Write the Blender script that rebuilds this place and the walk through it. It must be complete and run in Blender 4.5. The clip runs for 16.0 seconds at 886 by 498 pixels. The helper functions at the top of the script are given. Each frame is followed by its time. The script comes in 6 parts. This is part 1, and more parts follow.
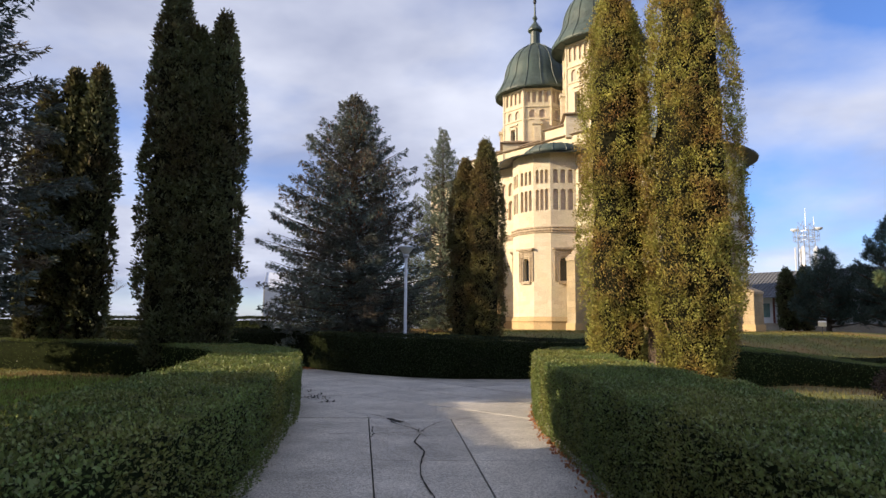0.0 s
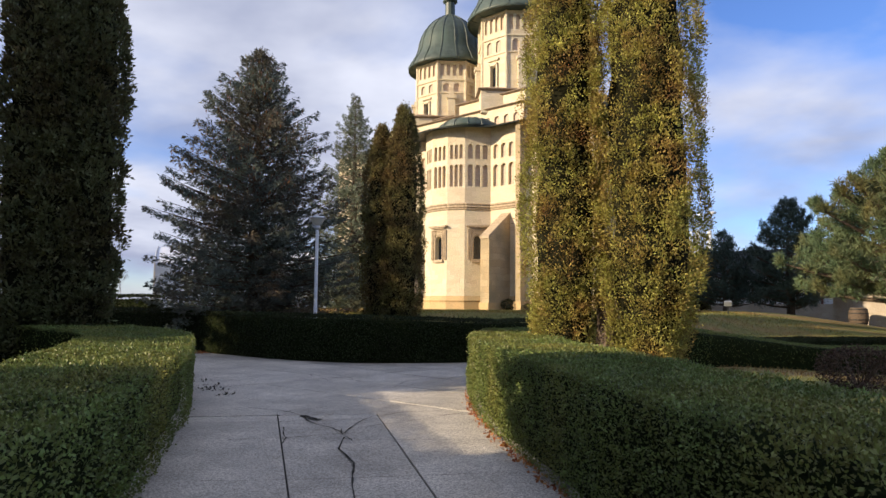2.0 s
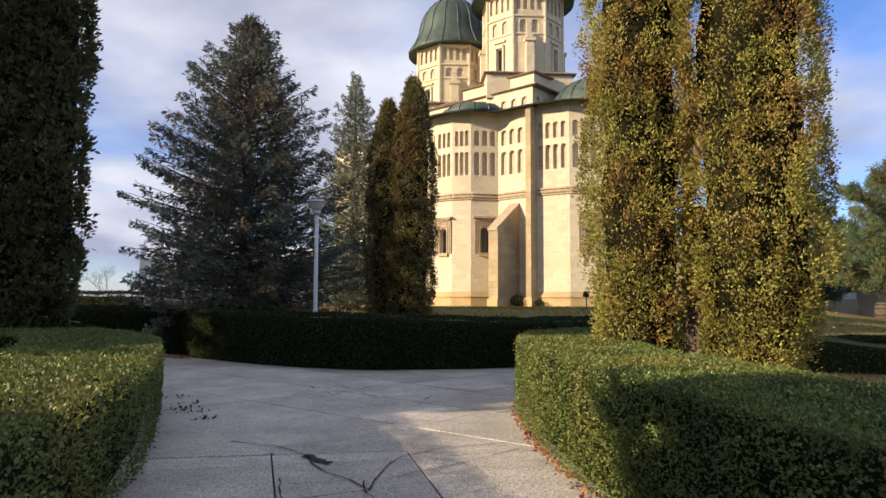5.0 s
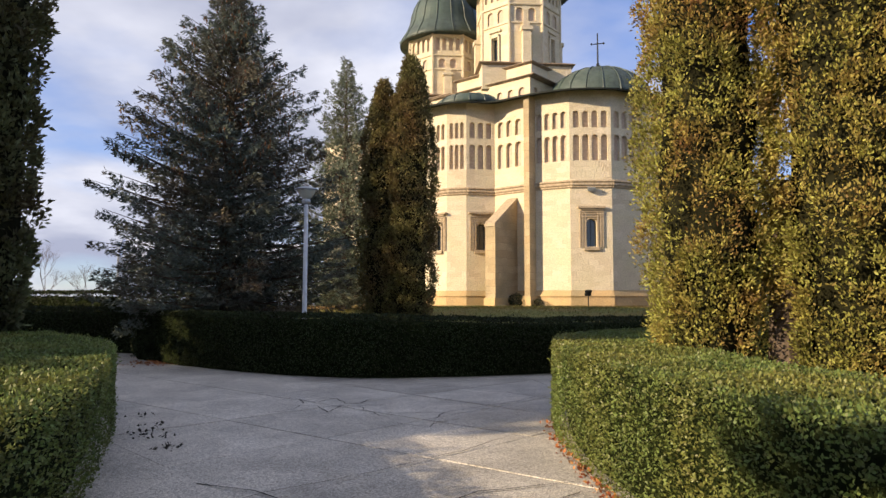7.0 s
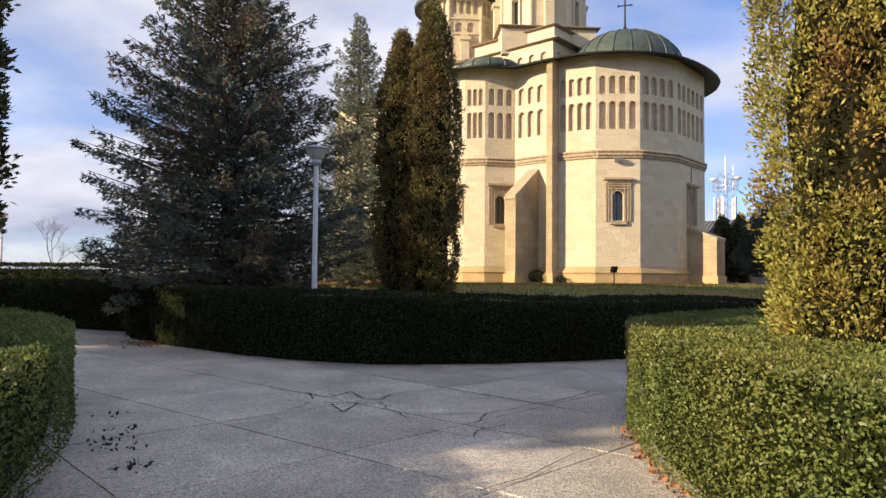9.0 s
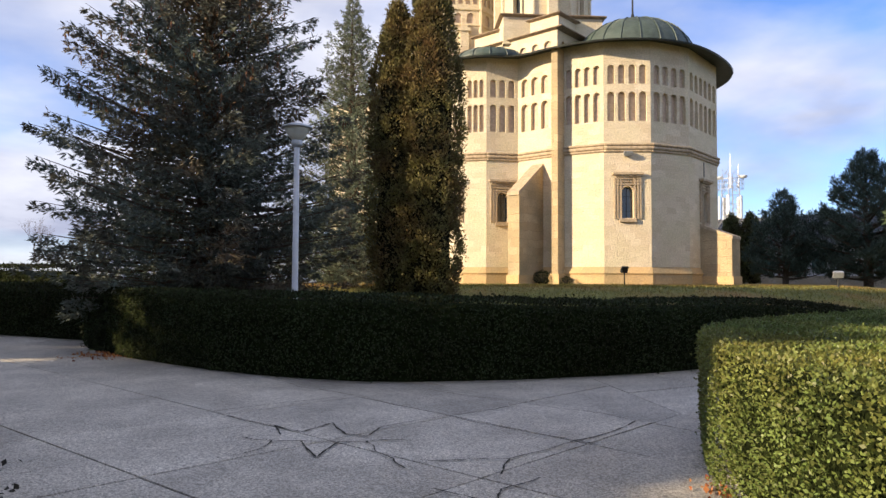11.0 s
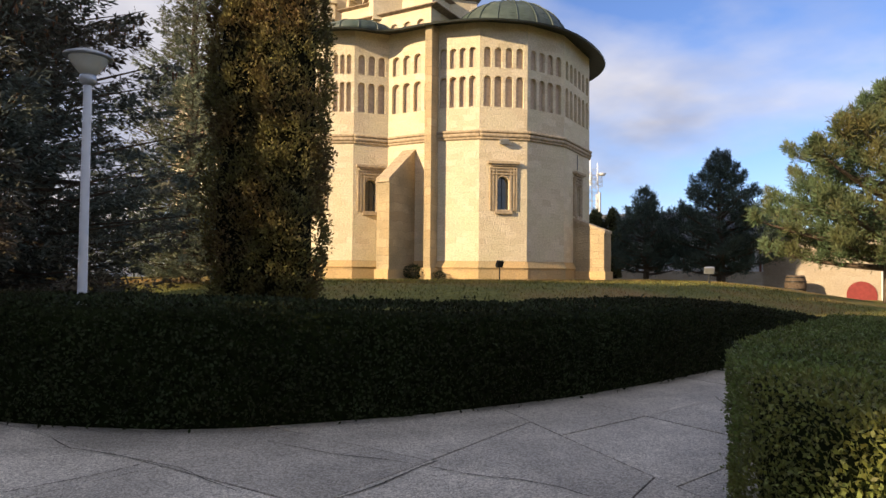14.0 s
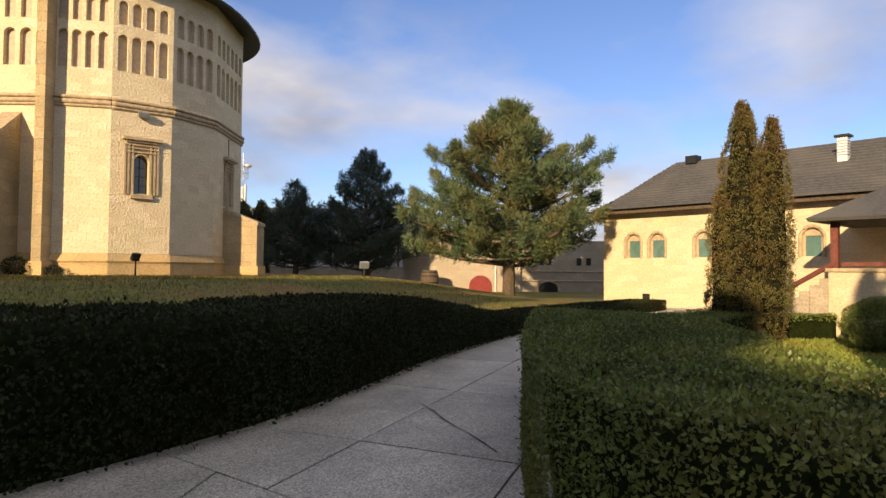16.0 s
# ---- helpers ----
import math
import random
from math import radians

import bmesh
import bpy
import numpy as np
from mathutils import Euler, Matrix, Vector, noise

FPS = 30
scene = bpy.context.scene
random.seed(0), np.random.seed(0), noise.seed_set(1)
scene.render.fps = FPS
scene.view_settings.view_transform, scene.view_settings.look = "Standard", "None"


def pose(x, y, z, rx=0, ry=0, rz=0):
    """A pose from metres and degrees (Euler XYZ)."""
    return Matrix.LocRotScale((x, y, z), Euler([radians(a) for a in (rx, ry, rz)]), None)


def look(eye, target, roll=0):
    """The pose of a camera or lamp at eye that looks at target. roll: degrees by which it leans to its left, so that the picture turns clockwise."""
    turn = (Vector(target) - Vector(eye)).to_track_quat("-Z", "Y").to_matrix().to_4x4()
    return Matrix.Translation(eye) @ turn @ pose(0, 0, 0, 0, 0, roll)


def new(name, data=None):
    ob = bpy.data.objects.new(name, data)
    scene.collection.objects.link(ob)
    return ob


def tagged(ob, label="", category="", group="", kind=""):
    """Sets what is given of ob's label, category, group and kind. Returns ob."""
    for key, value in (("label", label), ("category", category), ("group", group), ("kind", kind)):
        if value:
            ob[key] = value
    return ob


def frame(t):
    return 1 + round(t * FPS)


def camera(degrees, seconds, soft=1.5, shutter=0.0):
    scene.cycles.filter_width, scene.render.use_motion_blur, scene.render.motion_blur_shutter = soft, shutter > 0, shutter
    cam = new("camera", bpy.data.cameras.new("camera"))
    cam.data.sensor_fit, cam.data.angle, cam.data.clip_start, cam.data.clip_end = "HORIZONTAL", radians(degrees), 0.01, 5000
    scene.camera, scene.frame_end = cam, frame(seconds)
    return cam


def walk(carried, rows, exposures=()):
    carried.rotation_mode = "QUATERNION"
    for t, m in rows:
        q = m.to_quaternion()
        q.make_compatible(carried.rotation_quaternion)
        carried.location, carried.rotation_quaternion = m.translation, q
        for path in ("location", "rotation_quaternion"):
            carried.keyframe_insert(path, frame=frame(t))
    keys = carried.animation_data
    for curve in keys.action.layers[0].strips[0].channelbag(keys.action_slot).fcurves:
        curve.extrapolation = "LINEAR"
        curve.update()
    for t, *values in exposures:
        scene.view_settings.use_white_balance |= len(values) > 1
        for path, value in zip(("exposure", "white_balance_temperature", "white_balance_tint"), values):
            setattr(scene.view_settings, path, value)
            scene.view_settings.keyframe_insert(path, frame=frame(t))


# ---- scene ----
cam = camera(67.1, 16.0)
PATH = [
    (0, (-0.055, -0.125, 1.476), (-0.047, 1.863, 1.694), 0.4),
    (0.5, (-0.114, 0.255, 1.457), (-0.182, 2.242, 1.672), 0.4),
    (1, (-0.188, 0.67, 1.463), (-0.025, 2.654, 1.648), 0.4),
    (1.5, (-0.269, 1.085, 1.469), (-0.051, 3.067, 1.627), 0.4),
    (2, (-0.346, 1.509, 1.455), (-0.053, 3.481, 1.615), 0.5),
    (2.5, (-0.436, 1.859, 1.453), (-0.15, 3.832, 1.613), 0.3),
    (3, (-0.475, 2.276, 1.463), (-0.229, 4.254, 1.619), 0.3),
    (3.5, (-0.506, 2.708, 1.469), (-0.16, 4.672, 1.619), 0.3),
    (4, (-0.534, 3.08, 1.448), (-0.204, 5.047, 1.605), 0.3),
    (4.5, (-0.543, 3.482, 1.45), (-0.238, 5.453, 1.6), 0.3),
    (7, (-0.647, 5.544, 1.423), (-0.302, 7.509, 1.572), 0.1),
    (7.5, (-0.663, 5.906, 1.409), (-0.318, 7.871, 1.542), 0.2),
    (8, (-0.685, 6.354, 1.414), (-0.34, 8.322, 1.508), 0.2),
    (8.5, (-0.669, 6.8, 1.409), (-0.322, 8.768, 1.486), 0.4),
    (9, (-0.685, 7.238, 1.403), (-0.369, 9.211, 1.481), 0.5),
    (11.5, (-0.432, 9.424, 1.358), (-0.108, 11.396, 1.443), 0.2),
    (12, (-0.401, 9.884, 1.36), (-0.078, 11.856, 1.437), 0.1),
    (12.5, (-0.309, 10.366, 1.354), (0.016, 12.338, 1.431), 0.3),
    (13, (-0.211, 10.784, 1.373), (0.113, 12.755, 1.465), 0.2),
    (13.5, (-0.126, 11.14, 1.385), (0.289, 13.095, 1.466), 0.4),
    (14, (-0.038, 11.485, 1.397), (0.678, 13.351, 1.465), 0.5),
    (14.5, (0.073, 11.884, 1.394), (1.088, 13.606, 1.465), 0.5),
    (15, (0.173, 12.274, 1.371), (1.436, 13.823, 1.451), 0.5),
    (15.5, (0.328, 12.684, 1.371), (1.788, 14.049, 1.442), 0.4),
    (16, (0.422, 13.074, 1.36), (1.98, 14.327, 1.424), 0.5),
]
walk(cam, [(t, look(eye, target, roll)) for t, eye, target, roll in PATH], exposures=[(0.0, 0.75, 6100, 10), (9.0, 0.86, 6400, 10), (12.5, 1.05, 6300, 10), (13.4, 1.0, 6400, 10), (14.0, 0.78, 6900, 10), (15.0, 0.68, 7700, 10), (16.0, 0.65, 7500, 10)])

# ---- light ----
SUN_AZ, SUN_EL = 191.5, 18.0
sun_dir = Vector((math.cos(radians(SUN_AZ)) * math.cos(radians(SUN_EL)), math.sin(radians(SUN_AZ)) * math.cos(radians(SUN_EL)), math.sin(radians(SUN_EL))))
sun = new("sun", bpy.data.lights.new("sun", "SUN"))
sun.data.energy, sun.data.angle, sun.data.color = 5.0, radians(0.6), (1.0, 0.77, 0.50)
sun.matrix_world = look(sun_dir * 100, (0, 0, 0))

world = bpy.data.worlds.new("sky")
scene.world = world
world.use_nodes = True


def wire_sky():
    nt = world.node_tree
    nd, ln = nt.nodes, nt.links
    nd.clear()
    out = nd.new("ShaderNodeOutputWorld")
    bg = nd.new("ShaderNodeBackground")
    bg.inputs["Strength"].default_value = 0.15
    sky = nd.new("ShaderNodeTexSky")
    sky.sky_type, sky.sun_disc = "NISHITA", False
    sky.sun_elevation, sky.sun_rotation = radians(SUN_EL), radians(90 - SUN_AZ)
    sky.air_density, sky.dust_density, sky.ozone_density = 1.0, 0.1, 3.0
    co = nd.new("ShaderNodeTexCoord")
    sep = nd.new("ShaderNodeSeparateXYZ")
    ln.new(co.outputs["Generated"], sep.inputs[0])
    up = nd.new("ShaderNodeMath")
    up.operation = "ADD"
    up.inputs[1].default_value = 0.25
    ln.new(sep.outputs["Z"], up.inputs[0])
    flat = nd.new("ShaderNodeVectorMath")
    flat.operation = "DIVIDE"
    ln.new(co.outputs["Generated"], flat.inputs[0])
    comb = nd.new("ShaderNodeCombineXYZ")
    for k in range(3):
        ln.new(up.outputs[0], comb.inputs[k])
    ln.new(comb.outputs[0], flat.inputs[1])
    warp = nd.new("ShaderNodeMapping")
    warp.inputs["Scale"].default_value = (0.62, 0.62, 0.9)
    warp.inputs["Location"].default_value = (2.35, 0.6, 0.3)
    ln.new(flat.outputs[0], warp.inputs[0])
    n1 = nd.new("ShaderNodeTexNoise")
    n1.inputs["Scale"].default_value, n1.inputs["Detail"].default_value = 1.5, 7.0
    n1.inputs["Roughness"].default_value, n1.inputs["Distortion"].default_value = 0.5, 0.15
    ln.new(warp.outputs[0], n1.inputs["Vector"])
    # the sky clears away from the sun
    side = nd.new("ShaderNodeMath")
    side.operation = "MULTIPLY_ADD"
    side.inputs[1].default_value, side.inputs[2].default_value = -0.085, 0.045
    ln.new(sep.outputs["X"], side.inputs[0])
    add = nd.new("ShaderNodeMath")
    add.operation = "ADD"
    ln.new(n1.outputs["Fac"], add.inputs[0])
    ln.new(side.outputs[0], add.inputs[1])
    ramp = nd.new("ShaderNodeValToRGB")
    ramp.color_ramp.elements[0].position, ramp.color_ramp.elements[1].position = 0.40, 0.62
    ln.new(add.outputs[0], ramp.inputs[0])
    n2 = nd.new("ShaderNodeTexNoise")
    n2.inputs["Scale"].default_value, n2.inputs["Detail"].default_value = 2.6, 5.0
    ln.new(warp.outputs[0], n2.inputs["Vector"])
    tone = nd.new("ShaderNodeValToRGB")
    tone.color_ramp.elements[0].position, tone.color_ramp.elements[1].position = 0.36, 0.66
    tone.color_ramp.elements[0].color, tone.color_ramp.elements[1].color = (1.75, 1.85, 2.4, 1), (3.5, 3.5, 3.85, 1)
    ln.new(n2.outputs["Fac"], tone.inputs[0])
    mix = nd.new("ShaderNodeMix")
    mix.data_type = "RGBA"
    ln.new(ramp.outputs[0], mix.inputs[0])
    warm = nd.new("ShaderNodeMix")
    warm.data_type, warm.blend_type = "RGBA", "MULTIPLY"
    warm.inputs[0].default_value = 1.0
    warm.inputs[7].default_value = (0.54, 0.58, 0.79, 1)
    ln.new(sky.outputs[0], warm.inputs[6])
    ln.new(warm.outputs[2], mix.inputs[6])
    ln.new(tone.outputs[0], mix.inputs[7])
    ln.new(mix.outputs[2], bg.inputs[0])
    ln.new(bg.outputs[0], out.inputs[0])


wire_sky()


# ---- materials ----
def material(name, base, vary=0.25, scale=6.0, rough=0.8, bump=0.0, bscale=60.0, tint=None, island=0.0, objrand=0.0, metal=0.0, spec=0.3, trans=0.0, tscale=0.6):
    """Two scales of noise on a base colour, with grain relief; island and objrand vary loose pieces."""
    m = bpy.data.materials.new(name)
    m.use_nodes = True
    nd, ln = m.node_tree.nodes, m.node_tree.links
    p = nd["Principled BSDF"]
    p.inputs["Roughness"].default_value, p.inputs["Metallic"].default_value = rough, metal
    p.inputs["Specular IOR Level"].default_value = spec
    co = nd.new("ShaderNodeTexCoord")
    src = co.outputs["Object"]
    n1 = nd.new("ShaderNodeTexNoise")
    n1.inputs["Scale"].default_value, n1.inputs["Detail"].default_value = scale, 6.0
    n2 = nd.new("ShaderNodeTexNoise")
    n2.inputs["Scale"].default_value, n2.inputs["Detail"].default_value = tscale, 4.0
    for n in (n1, n2):
        ln.new(src, n.inputs["Vector"])
    dark = tuple(c * (1 - vary) for c in base) + (1,)
    lite = tuple(min(1, c * (1 + vary)) for c in base) + (1,)
    r = nd.new("ShaderNodeValToRGB")
    r.color_ramp.elements[0].position, r.color_ramp.elements[1].position = 0.3, 0.7
    r.color_ramp.elements[0].color, r.color_ramp.elements[1].color = dark, lite
    ln.new(n1.outputs["Fac"], r.inputs[0])
    col = r.outputs[0]
    if tint:
        r2 = nd.new("ShaderNodeValToRGB")
        r2.color_ramp.elements[0].position, r2.color_ramp.elements[1].position = 0.45, 0.7
        r2.color_ramp.elements[0].color, r2.color_ramp.elements[1].color = (0, 0, 0, 1), (1, 1, 1, 1)
        ln.new(n2.outputs["Fac"], r2.inputs[0])
        mx = nd.new("ShaderNodeMix")
        mx.data_type = "RGBA"
        ln.new(r2.outputs[0], mx.inputs[0])
        ln.new(col, mx.inputs[6])
        mx.inputs[7].default_value = (*tint, 1)
        col = mx.outputs[2]
    for amount, node, socket in ((island, "ShaderNodeNewGeometry", "Random Per Island"), (objrand, "ShaderNodeObjectInfo", "Random")):
        if amount:
            g = nd.new(node)
            hsv = nd.new("ShaderNodeHueSaturation")
            mr = nd.new("ShaderNodeMapRange")
            mr.inputs["To Min"].default_value, mr.inputs["To Max"].default_value = 1 - amount, 1 + amount
            ln.new(g.outputs[socket], mr.inputs["Value"])
            ln.new(mr.outputs[0], hsv.inputs["Value"])
            mh = nd.new("ShaderNodeMapRange")
            mh.inputs["To Min"].default_value, mh.inputs["To Max"].default_value = 0.5 - amount * 0.06, 0.5 + amount * 0.04
            ln.new(g.outputs[socket], mh.inputs["Value"])
            ln.new(mh.outputs[0], hsv.inputs["Hue"])
            ln.new(col, hsv.inputs["Color"])
            col = hsv.outputs[0]
    ln.new(col, p.inputs["Base Color"])
    if bump:
        n3 = nd.new("ShaderNodeTexNoise")
        n3.inputs["Scale"].default_value, n3.inputs["Detail"].default_value = bscale, 8.0
        ln.new(src, n3.inputs["Vector"])
        b = nd.new("ShaderNodeBump")
        b.inputs["Strength"].default_value, b.inputs["Distance"].default_value = bump, 0.03
        ln.new(n3.outputs["Fac"], b.inputs["Height"])
        ln.new(b.outputs[0], p.inputs["Normal"])
    if trans:
        t = nd.new("ShaderNodeBsdfTranslucent")
        ln.new(col, t.inputs["Color"])
        ms = nd.new("ShaderNodeMixShader")
        ms.inputs[0].default_value = trans
        ln.new(p.outputs[0], ms.inputs[1])
        ln.new(t.outputs[0], ms.inputs[2])
        ln.new(ms.outputs[0], nd["Material Output"].inputs[0])
    return m


def masonry(name, base, mortar, width, height, strength, stain, moss=None):
    """Limewashed coursed stone: courses show as relief and faint tone, with stains that have their own shape."""
    m = bpy.data.materials.new(name)
    m.use_nodes = True
    nd, ln = m.node_tree.nodes, m.node_tree.links
    p = nd["Principled BSDF"]
    p.inputs["Roughness"].default_value, p.inputs["Specular IOR Level"].default_value = 0.9, 0.15
    uv = nd.new("ShaderNodeUVMap")
    wn = nd.new("ShaderNodeTexNoise")
    wn.inputs["Scale"].default_value = 1.3
    ln.new(uv.outputs[0], wn.inputs["Vector"])
    wa = nd.new("ShaderNodeVectorMath")
    wa.operation = "MULTIPLY_ADD"
    wa.inputs[1].default_value = (0.3, 0.3, 0)
    ln.new(wn.outputs["Color"], wa.inputs[0])
    ln.new(uv.outputs[0], wa.inputs[2])
    br = nd.new("ShaderNodeTexBrick")
    br.inputs["Scale"].default_value = 1.0
    br.inputs["Brick Width"].default_value, br.inputs["Row Height"].default_value = width, height
    br.inputs["Mortar Size"].default_value, br.inputs["Mortar Smooth"].default_value = 0.012, 1.0
    br.inputs["Color1"].default_value = (*base, 1)
    br.inputs["Color2"].default_value = (base[0] * 0.84, base[1] * 0.81, base[2] * 0.76, 1)
    br.inputs["Mortar"].default_value = (*mortar, 1)
    ln.new(wa.outputs[0], br.inputs["Vector"])
    n1 = nd.new("ShaderNodeTexNoise")
    n1.inputs["Scale"].default_value, n1.inputs["Detail"].default_value = 0.7, 6.0
    ln.new(uv.outputs[0], n1.inputs["Vector"])
    r = nd.new("ShaderNodeValToRGB")
    r.color_ramp.elements[0].position, r.color_ramp.elements[1].position = 0.42, 0.72
    ln.new(n1.outputs["Fac"], r.inputs[0])
    mx = nd.new("ShaderNodeMix")
    mx.data_type = "RGBA"
    ln.new(r.outputs[0], mx.inputs[0])
    ln.new(br.outputs["Color"], mx.inputs[6])
    mx.inputs[7].default_value = (*stain, 1)
    col = mx.outputs[2]
    n4 = nd.new("ShaderNodeTexNoise")
    n4.inputs["Scale"].default_value, n4.inputs["Detail"].default_value = 14.0, 7.0
    ln.new(uv.outputs[0], n4.inputs["Vector"])
    hs = nd.new("ShaderNodeHueSaturation")
    mr = nd.new("ShaderNodeMapRange")
    mr.inputs["To Min"].default_value, mr.inputs["To Max"].default_value = 0.66, 1.34
    ln.new(n4.outputs["Fac"], mr.inputs["Value"])
    ln.new(mr.outputs[0], hs.inputs["Value"])
    ln.new(col, hs.inputs["Color"])
    ln.new(hs.outputs[0], p.inputs["Base Color"])
    ht = nd.new("ShaderNodeMath")
    ht.operation = "MULTIPLY_ADD"
    ht.inputs[1].default_value = -0.2
    ln.new(br.outputs["Fac"], ht.inputs[0])
    ln.new(n4.outputs["Fac"], ht.inputs[2])
    b = nd.new("ShaderNodeBump")
    b.inputs["Strength"].default_value, b.inputs["Distance"].default_value = strength, 0.05
    ln.new(ht.outputs[0], b.inputs["Height"])
    ln.new(b.outputs[0], p.inputs["Normal"])
    return m


def aggregate():
    """Concrete worn down to its pebbles: a speckle of stones in grey paste, with broad damp stains."""
    m = bpy.data.materials.new("exposed_aggregate")
    m.use_nodes = True
    nd, ln = m.node_tree.nodes, m.node_tree.links
    p = nd["Principled BSDF"]
    p.inputs["Specular IOR Level"].default_value = 0.4
    co = nd.new("ShaderNodeTexCoord")
    vo = nd.new("ShaderNodeTexVoronoi")
    vo.inputs["Scale"].default_value = 95.0
    ln.new(co.outputs["Object"], vo.inputs["Vector"])
    sep = nd.new("ShaderNodeSeparateColor")
    ln.new(vo.outputs["Color"], sep.inputs[0])
    peb = nd.new("ShaderNodeValToRGB")
    e = peb.color_ramp.elements
    e[0].position, e[0].color, e[1].position, e[1].color = 0.0, (0.20, 0.185, 0.16, 1), 1.0, (0.60, 0.56, 0.49, 1)
    mid = e.new(0.55)
    mid.color = (0.40, 0.37, 0.32, 1)
    ln.new(sep.outputs[0], peb.inputs[0])
    big = nd.new("ShaderNodeTexNoise")
    big.inputs["Scale"].default_value, big.inputs["Detail"].default_value, big.inputs["Roughness"].default_value = 1.1, 7.0, 0.65
    ln.new(co.outputs["Object"], big.inputs["Vector"])
    damp = nd.new("ShaderNodeMapRange")
    damp.inputs["From Min"].default_value, damp.inputs["From Max"].default_value = 0.3, 0.7
    damp.inputs["To Min"].default_value, damp.inputs["To Max"].default_value = 0.8, 1.48
    ln.new(big.outputs["Fac"], damp.inputs["Value"])
    ob = nd.new("ShaderNodeObjectInfo")
    slab = nd.new("ShaderNodeMapRange")
    slab.inputs["To Min"].default_value, slab.inputs["To Max"].default_value = 0.86, 1.12
    ln.new(ob.outputs["Random"], slab.inputs["Value"])
    mul = nd.new("ShaderNodeMath")
    mul.operation = "MULTIPLY"
    ln.new(damp.outputs[0], mul.inputs[0])
    ln.new(slab.outputs[0], mul.inputs[1])
    hs = nd.new("ShaderNodeHueSaturation")
    ln.new(peb.outputs[0], hs.inputs["Color"])
    ln.new(mul.outputs[0], hs.inputs["Value"])
    ln.new(hs.outputs[0], p.inputs["Base Color"])
    ro = nd.new("ShaderNodeMapRange")
    ro.inputs["To Min"].default_value, ro.inputs["To Max"].default_value = 0.42, 0.85
    ln.new(big.outputs["Fac"], ro.inputs["Value"])
    ln.new(ro.outputs[0], p.inputs["Roughness"])
    b = nd.new("ShaderNodeBump")
    b.inputs["Strength"].default_value, b.inputs["Distance"].default_value = 0.338, 0.012
    b.invert = True
    ln.new(vo.outputs["Distance"], b.inputs["Height"])
    ln.new(b.outputs[0], p.inputs["Normal"])
    return m


STONE = masonry("limewashed_stone", (0.68, 0.595, 0.45), (0.64, 0.555, 0.42), 0.55, 0.27, 0.8, (0.6, 0.54, 0.37))
PLINTH = masonry("plinth_stone", (0.56, 0.40, 0.21), (0.40, 0.30, 0.19), 0.9, 0.4, 0.6, (0.36, 0.29, 0.17))
ASHLAR = masonry("bare_ashlar", (0.48, 0.38, 0.24), (0.26, 0.21, 0.13), 0.7, 0.36, 0.8, (0.27, 0.23, 0.15))
# darker and redder than the wall, on the backs of the blind arches
NICHE = material("niche_back", (0.50, 0.40, 0.31), 0.15, 8, 0.9, 0.3, 40)
TRIMSTONE = material("carved_stone", (0.40, 0.32, 0.22), 0.25, 7, 0.85, 0.5, 45)
HOUSEWALL = masonry("house_wall", (0.62, 0.53, 0.39), (0.55, 0.46, 0.33), 0.5, 0.22, 0.35, (0.60, 0.48, 0.31))
ROUGHWALL = masonry("rough_wall", (0.43, 0.38, 0.31), (0.42, 0.35, 0.26), 0.5, 0.25, 0.7, (0.36, 0.31, 0.25))
COPPER = material("green_sheet_roof", (0.05, 0.07, 0.06), 0.3, 3, 0.5, 0.15, 20, tint=(0.06, 0.09, 0.075), metal=0.0, spec=0.5)
FASCIA = material("dark_eave_sheet", (0.028, 0.034, 0.032), 0.3, 4, 0.5, 0.2, 30)
CAPROOF = material("weathered_cap_tiles", (0.24, 0.185, 0.13), 0.3, 6, 0.8, 0.3, 30)
SHINGLE = material("dark_shingle", (0.062, 0.062, 0.066), 0.3, 9, 0.85, 0.5, 30, tint=(0.085, 0.083, 0.08), objrand=0.2)
TILE = material("slate_tile", (0.10, 0.105, 0.115), 0.3, 9, 0.7, 0.4, 30, island=0.2)
GLASS = material("window_glass", (0.03, 0.04, 0.05), 0.2, 2, 0.06, 0, spec=0.9)
GREENGLASS = material("blind_glass", (0.09, 0.17, 0.16), 0.2, 3, 0.12, 0, spec=0.7)
IRON = material("dark_iron", (0.03, 0.033, 0.035), 0.2, 10, 0.5, 0.1, 50, metal=0.6)
WHITEPAINT = material("white_paint", (0.66, 0.68, 0.72), 0.06, 6, 0.45, 0.05, 40, tint=(0.58, 0.6, 0.62))
GREYMETAL = material("galvanised", (0.45, 0.47, 0.5), 0.15, 8, 0.4, 0.1, 50, metal=0.7)
FROST = material("frosted_globe", (0.55, 0.55, 0.48), 0.1, 6, 0.3, 0)
REDWOOD = material("red_stained_wood", (0.15, 0.05, 0.04), 0.3, 12, 0.7, 0.4, 40)
REDGATE = material("red_gate_paint", (0.2, 0.03, 0.03), 0.2, 6, 0.6, 0.3, 30)
WHITETENT = material("pale_sheeting", (0.62, 0.67, 0.76), 0.1, 2, 0.7, 0.2, 8)
CONCRETE = aggregate()
CRACK = material("crack_dirt", (0.045, 0.042, 0.036), 0.3, 20, 0.95, 0.4, 80)
SOIL = material("soil", (0.09, 0.065, 0.042), 0.4, 8, 0.95, 0.6, 30)
DEADLEAF = material("dead_leaves", (0.36, 0.15, 0.055), 0.4, 4, 0.8, 0, island=0.45, trans=0.2)
GRASS = material("grass", (0.135, 0.14, 0.035), 0.4, 5, 0.9, 0.6, 60, tint=(0.24, 0.155, 0.06), tscale=0.3)
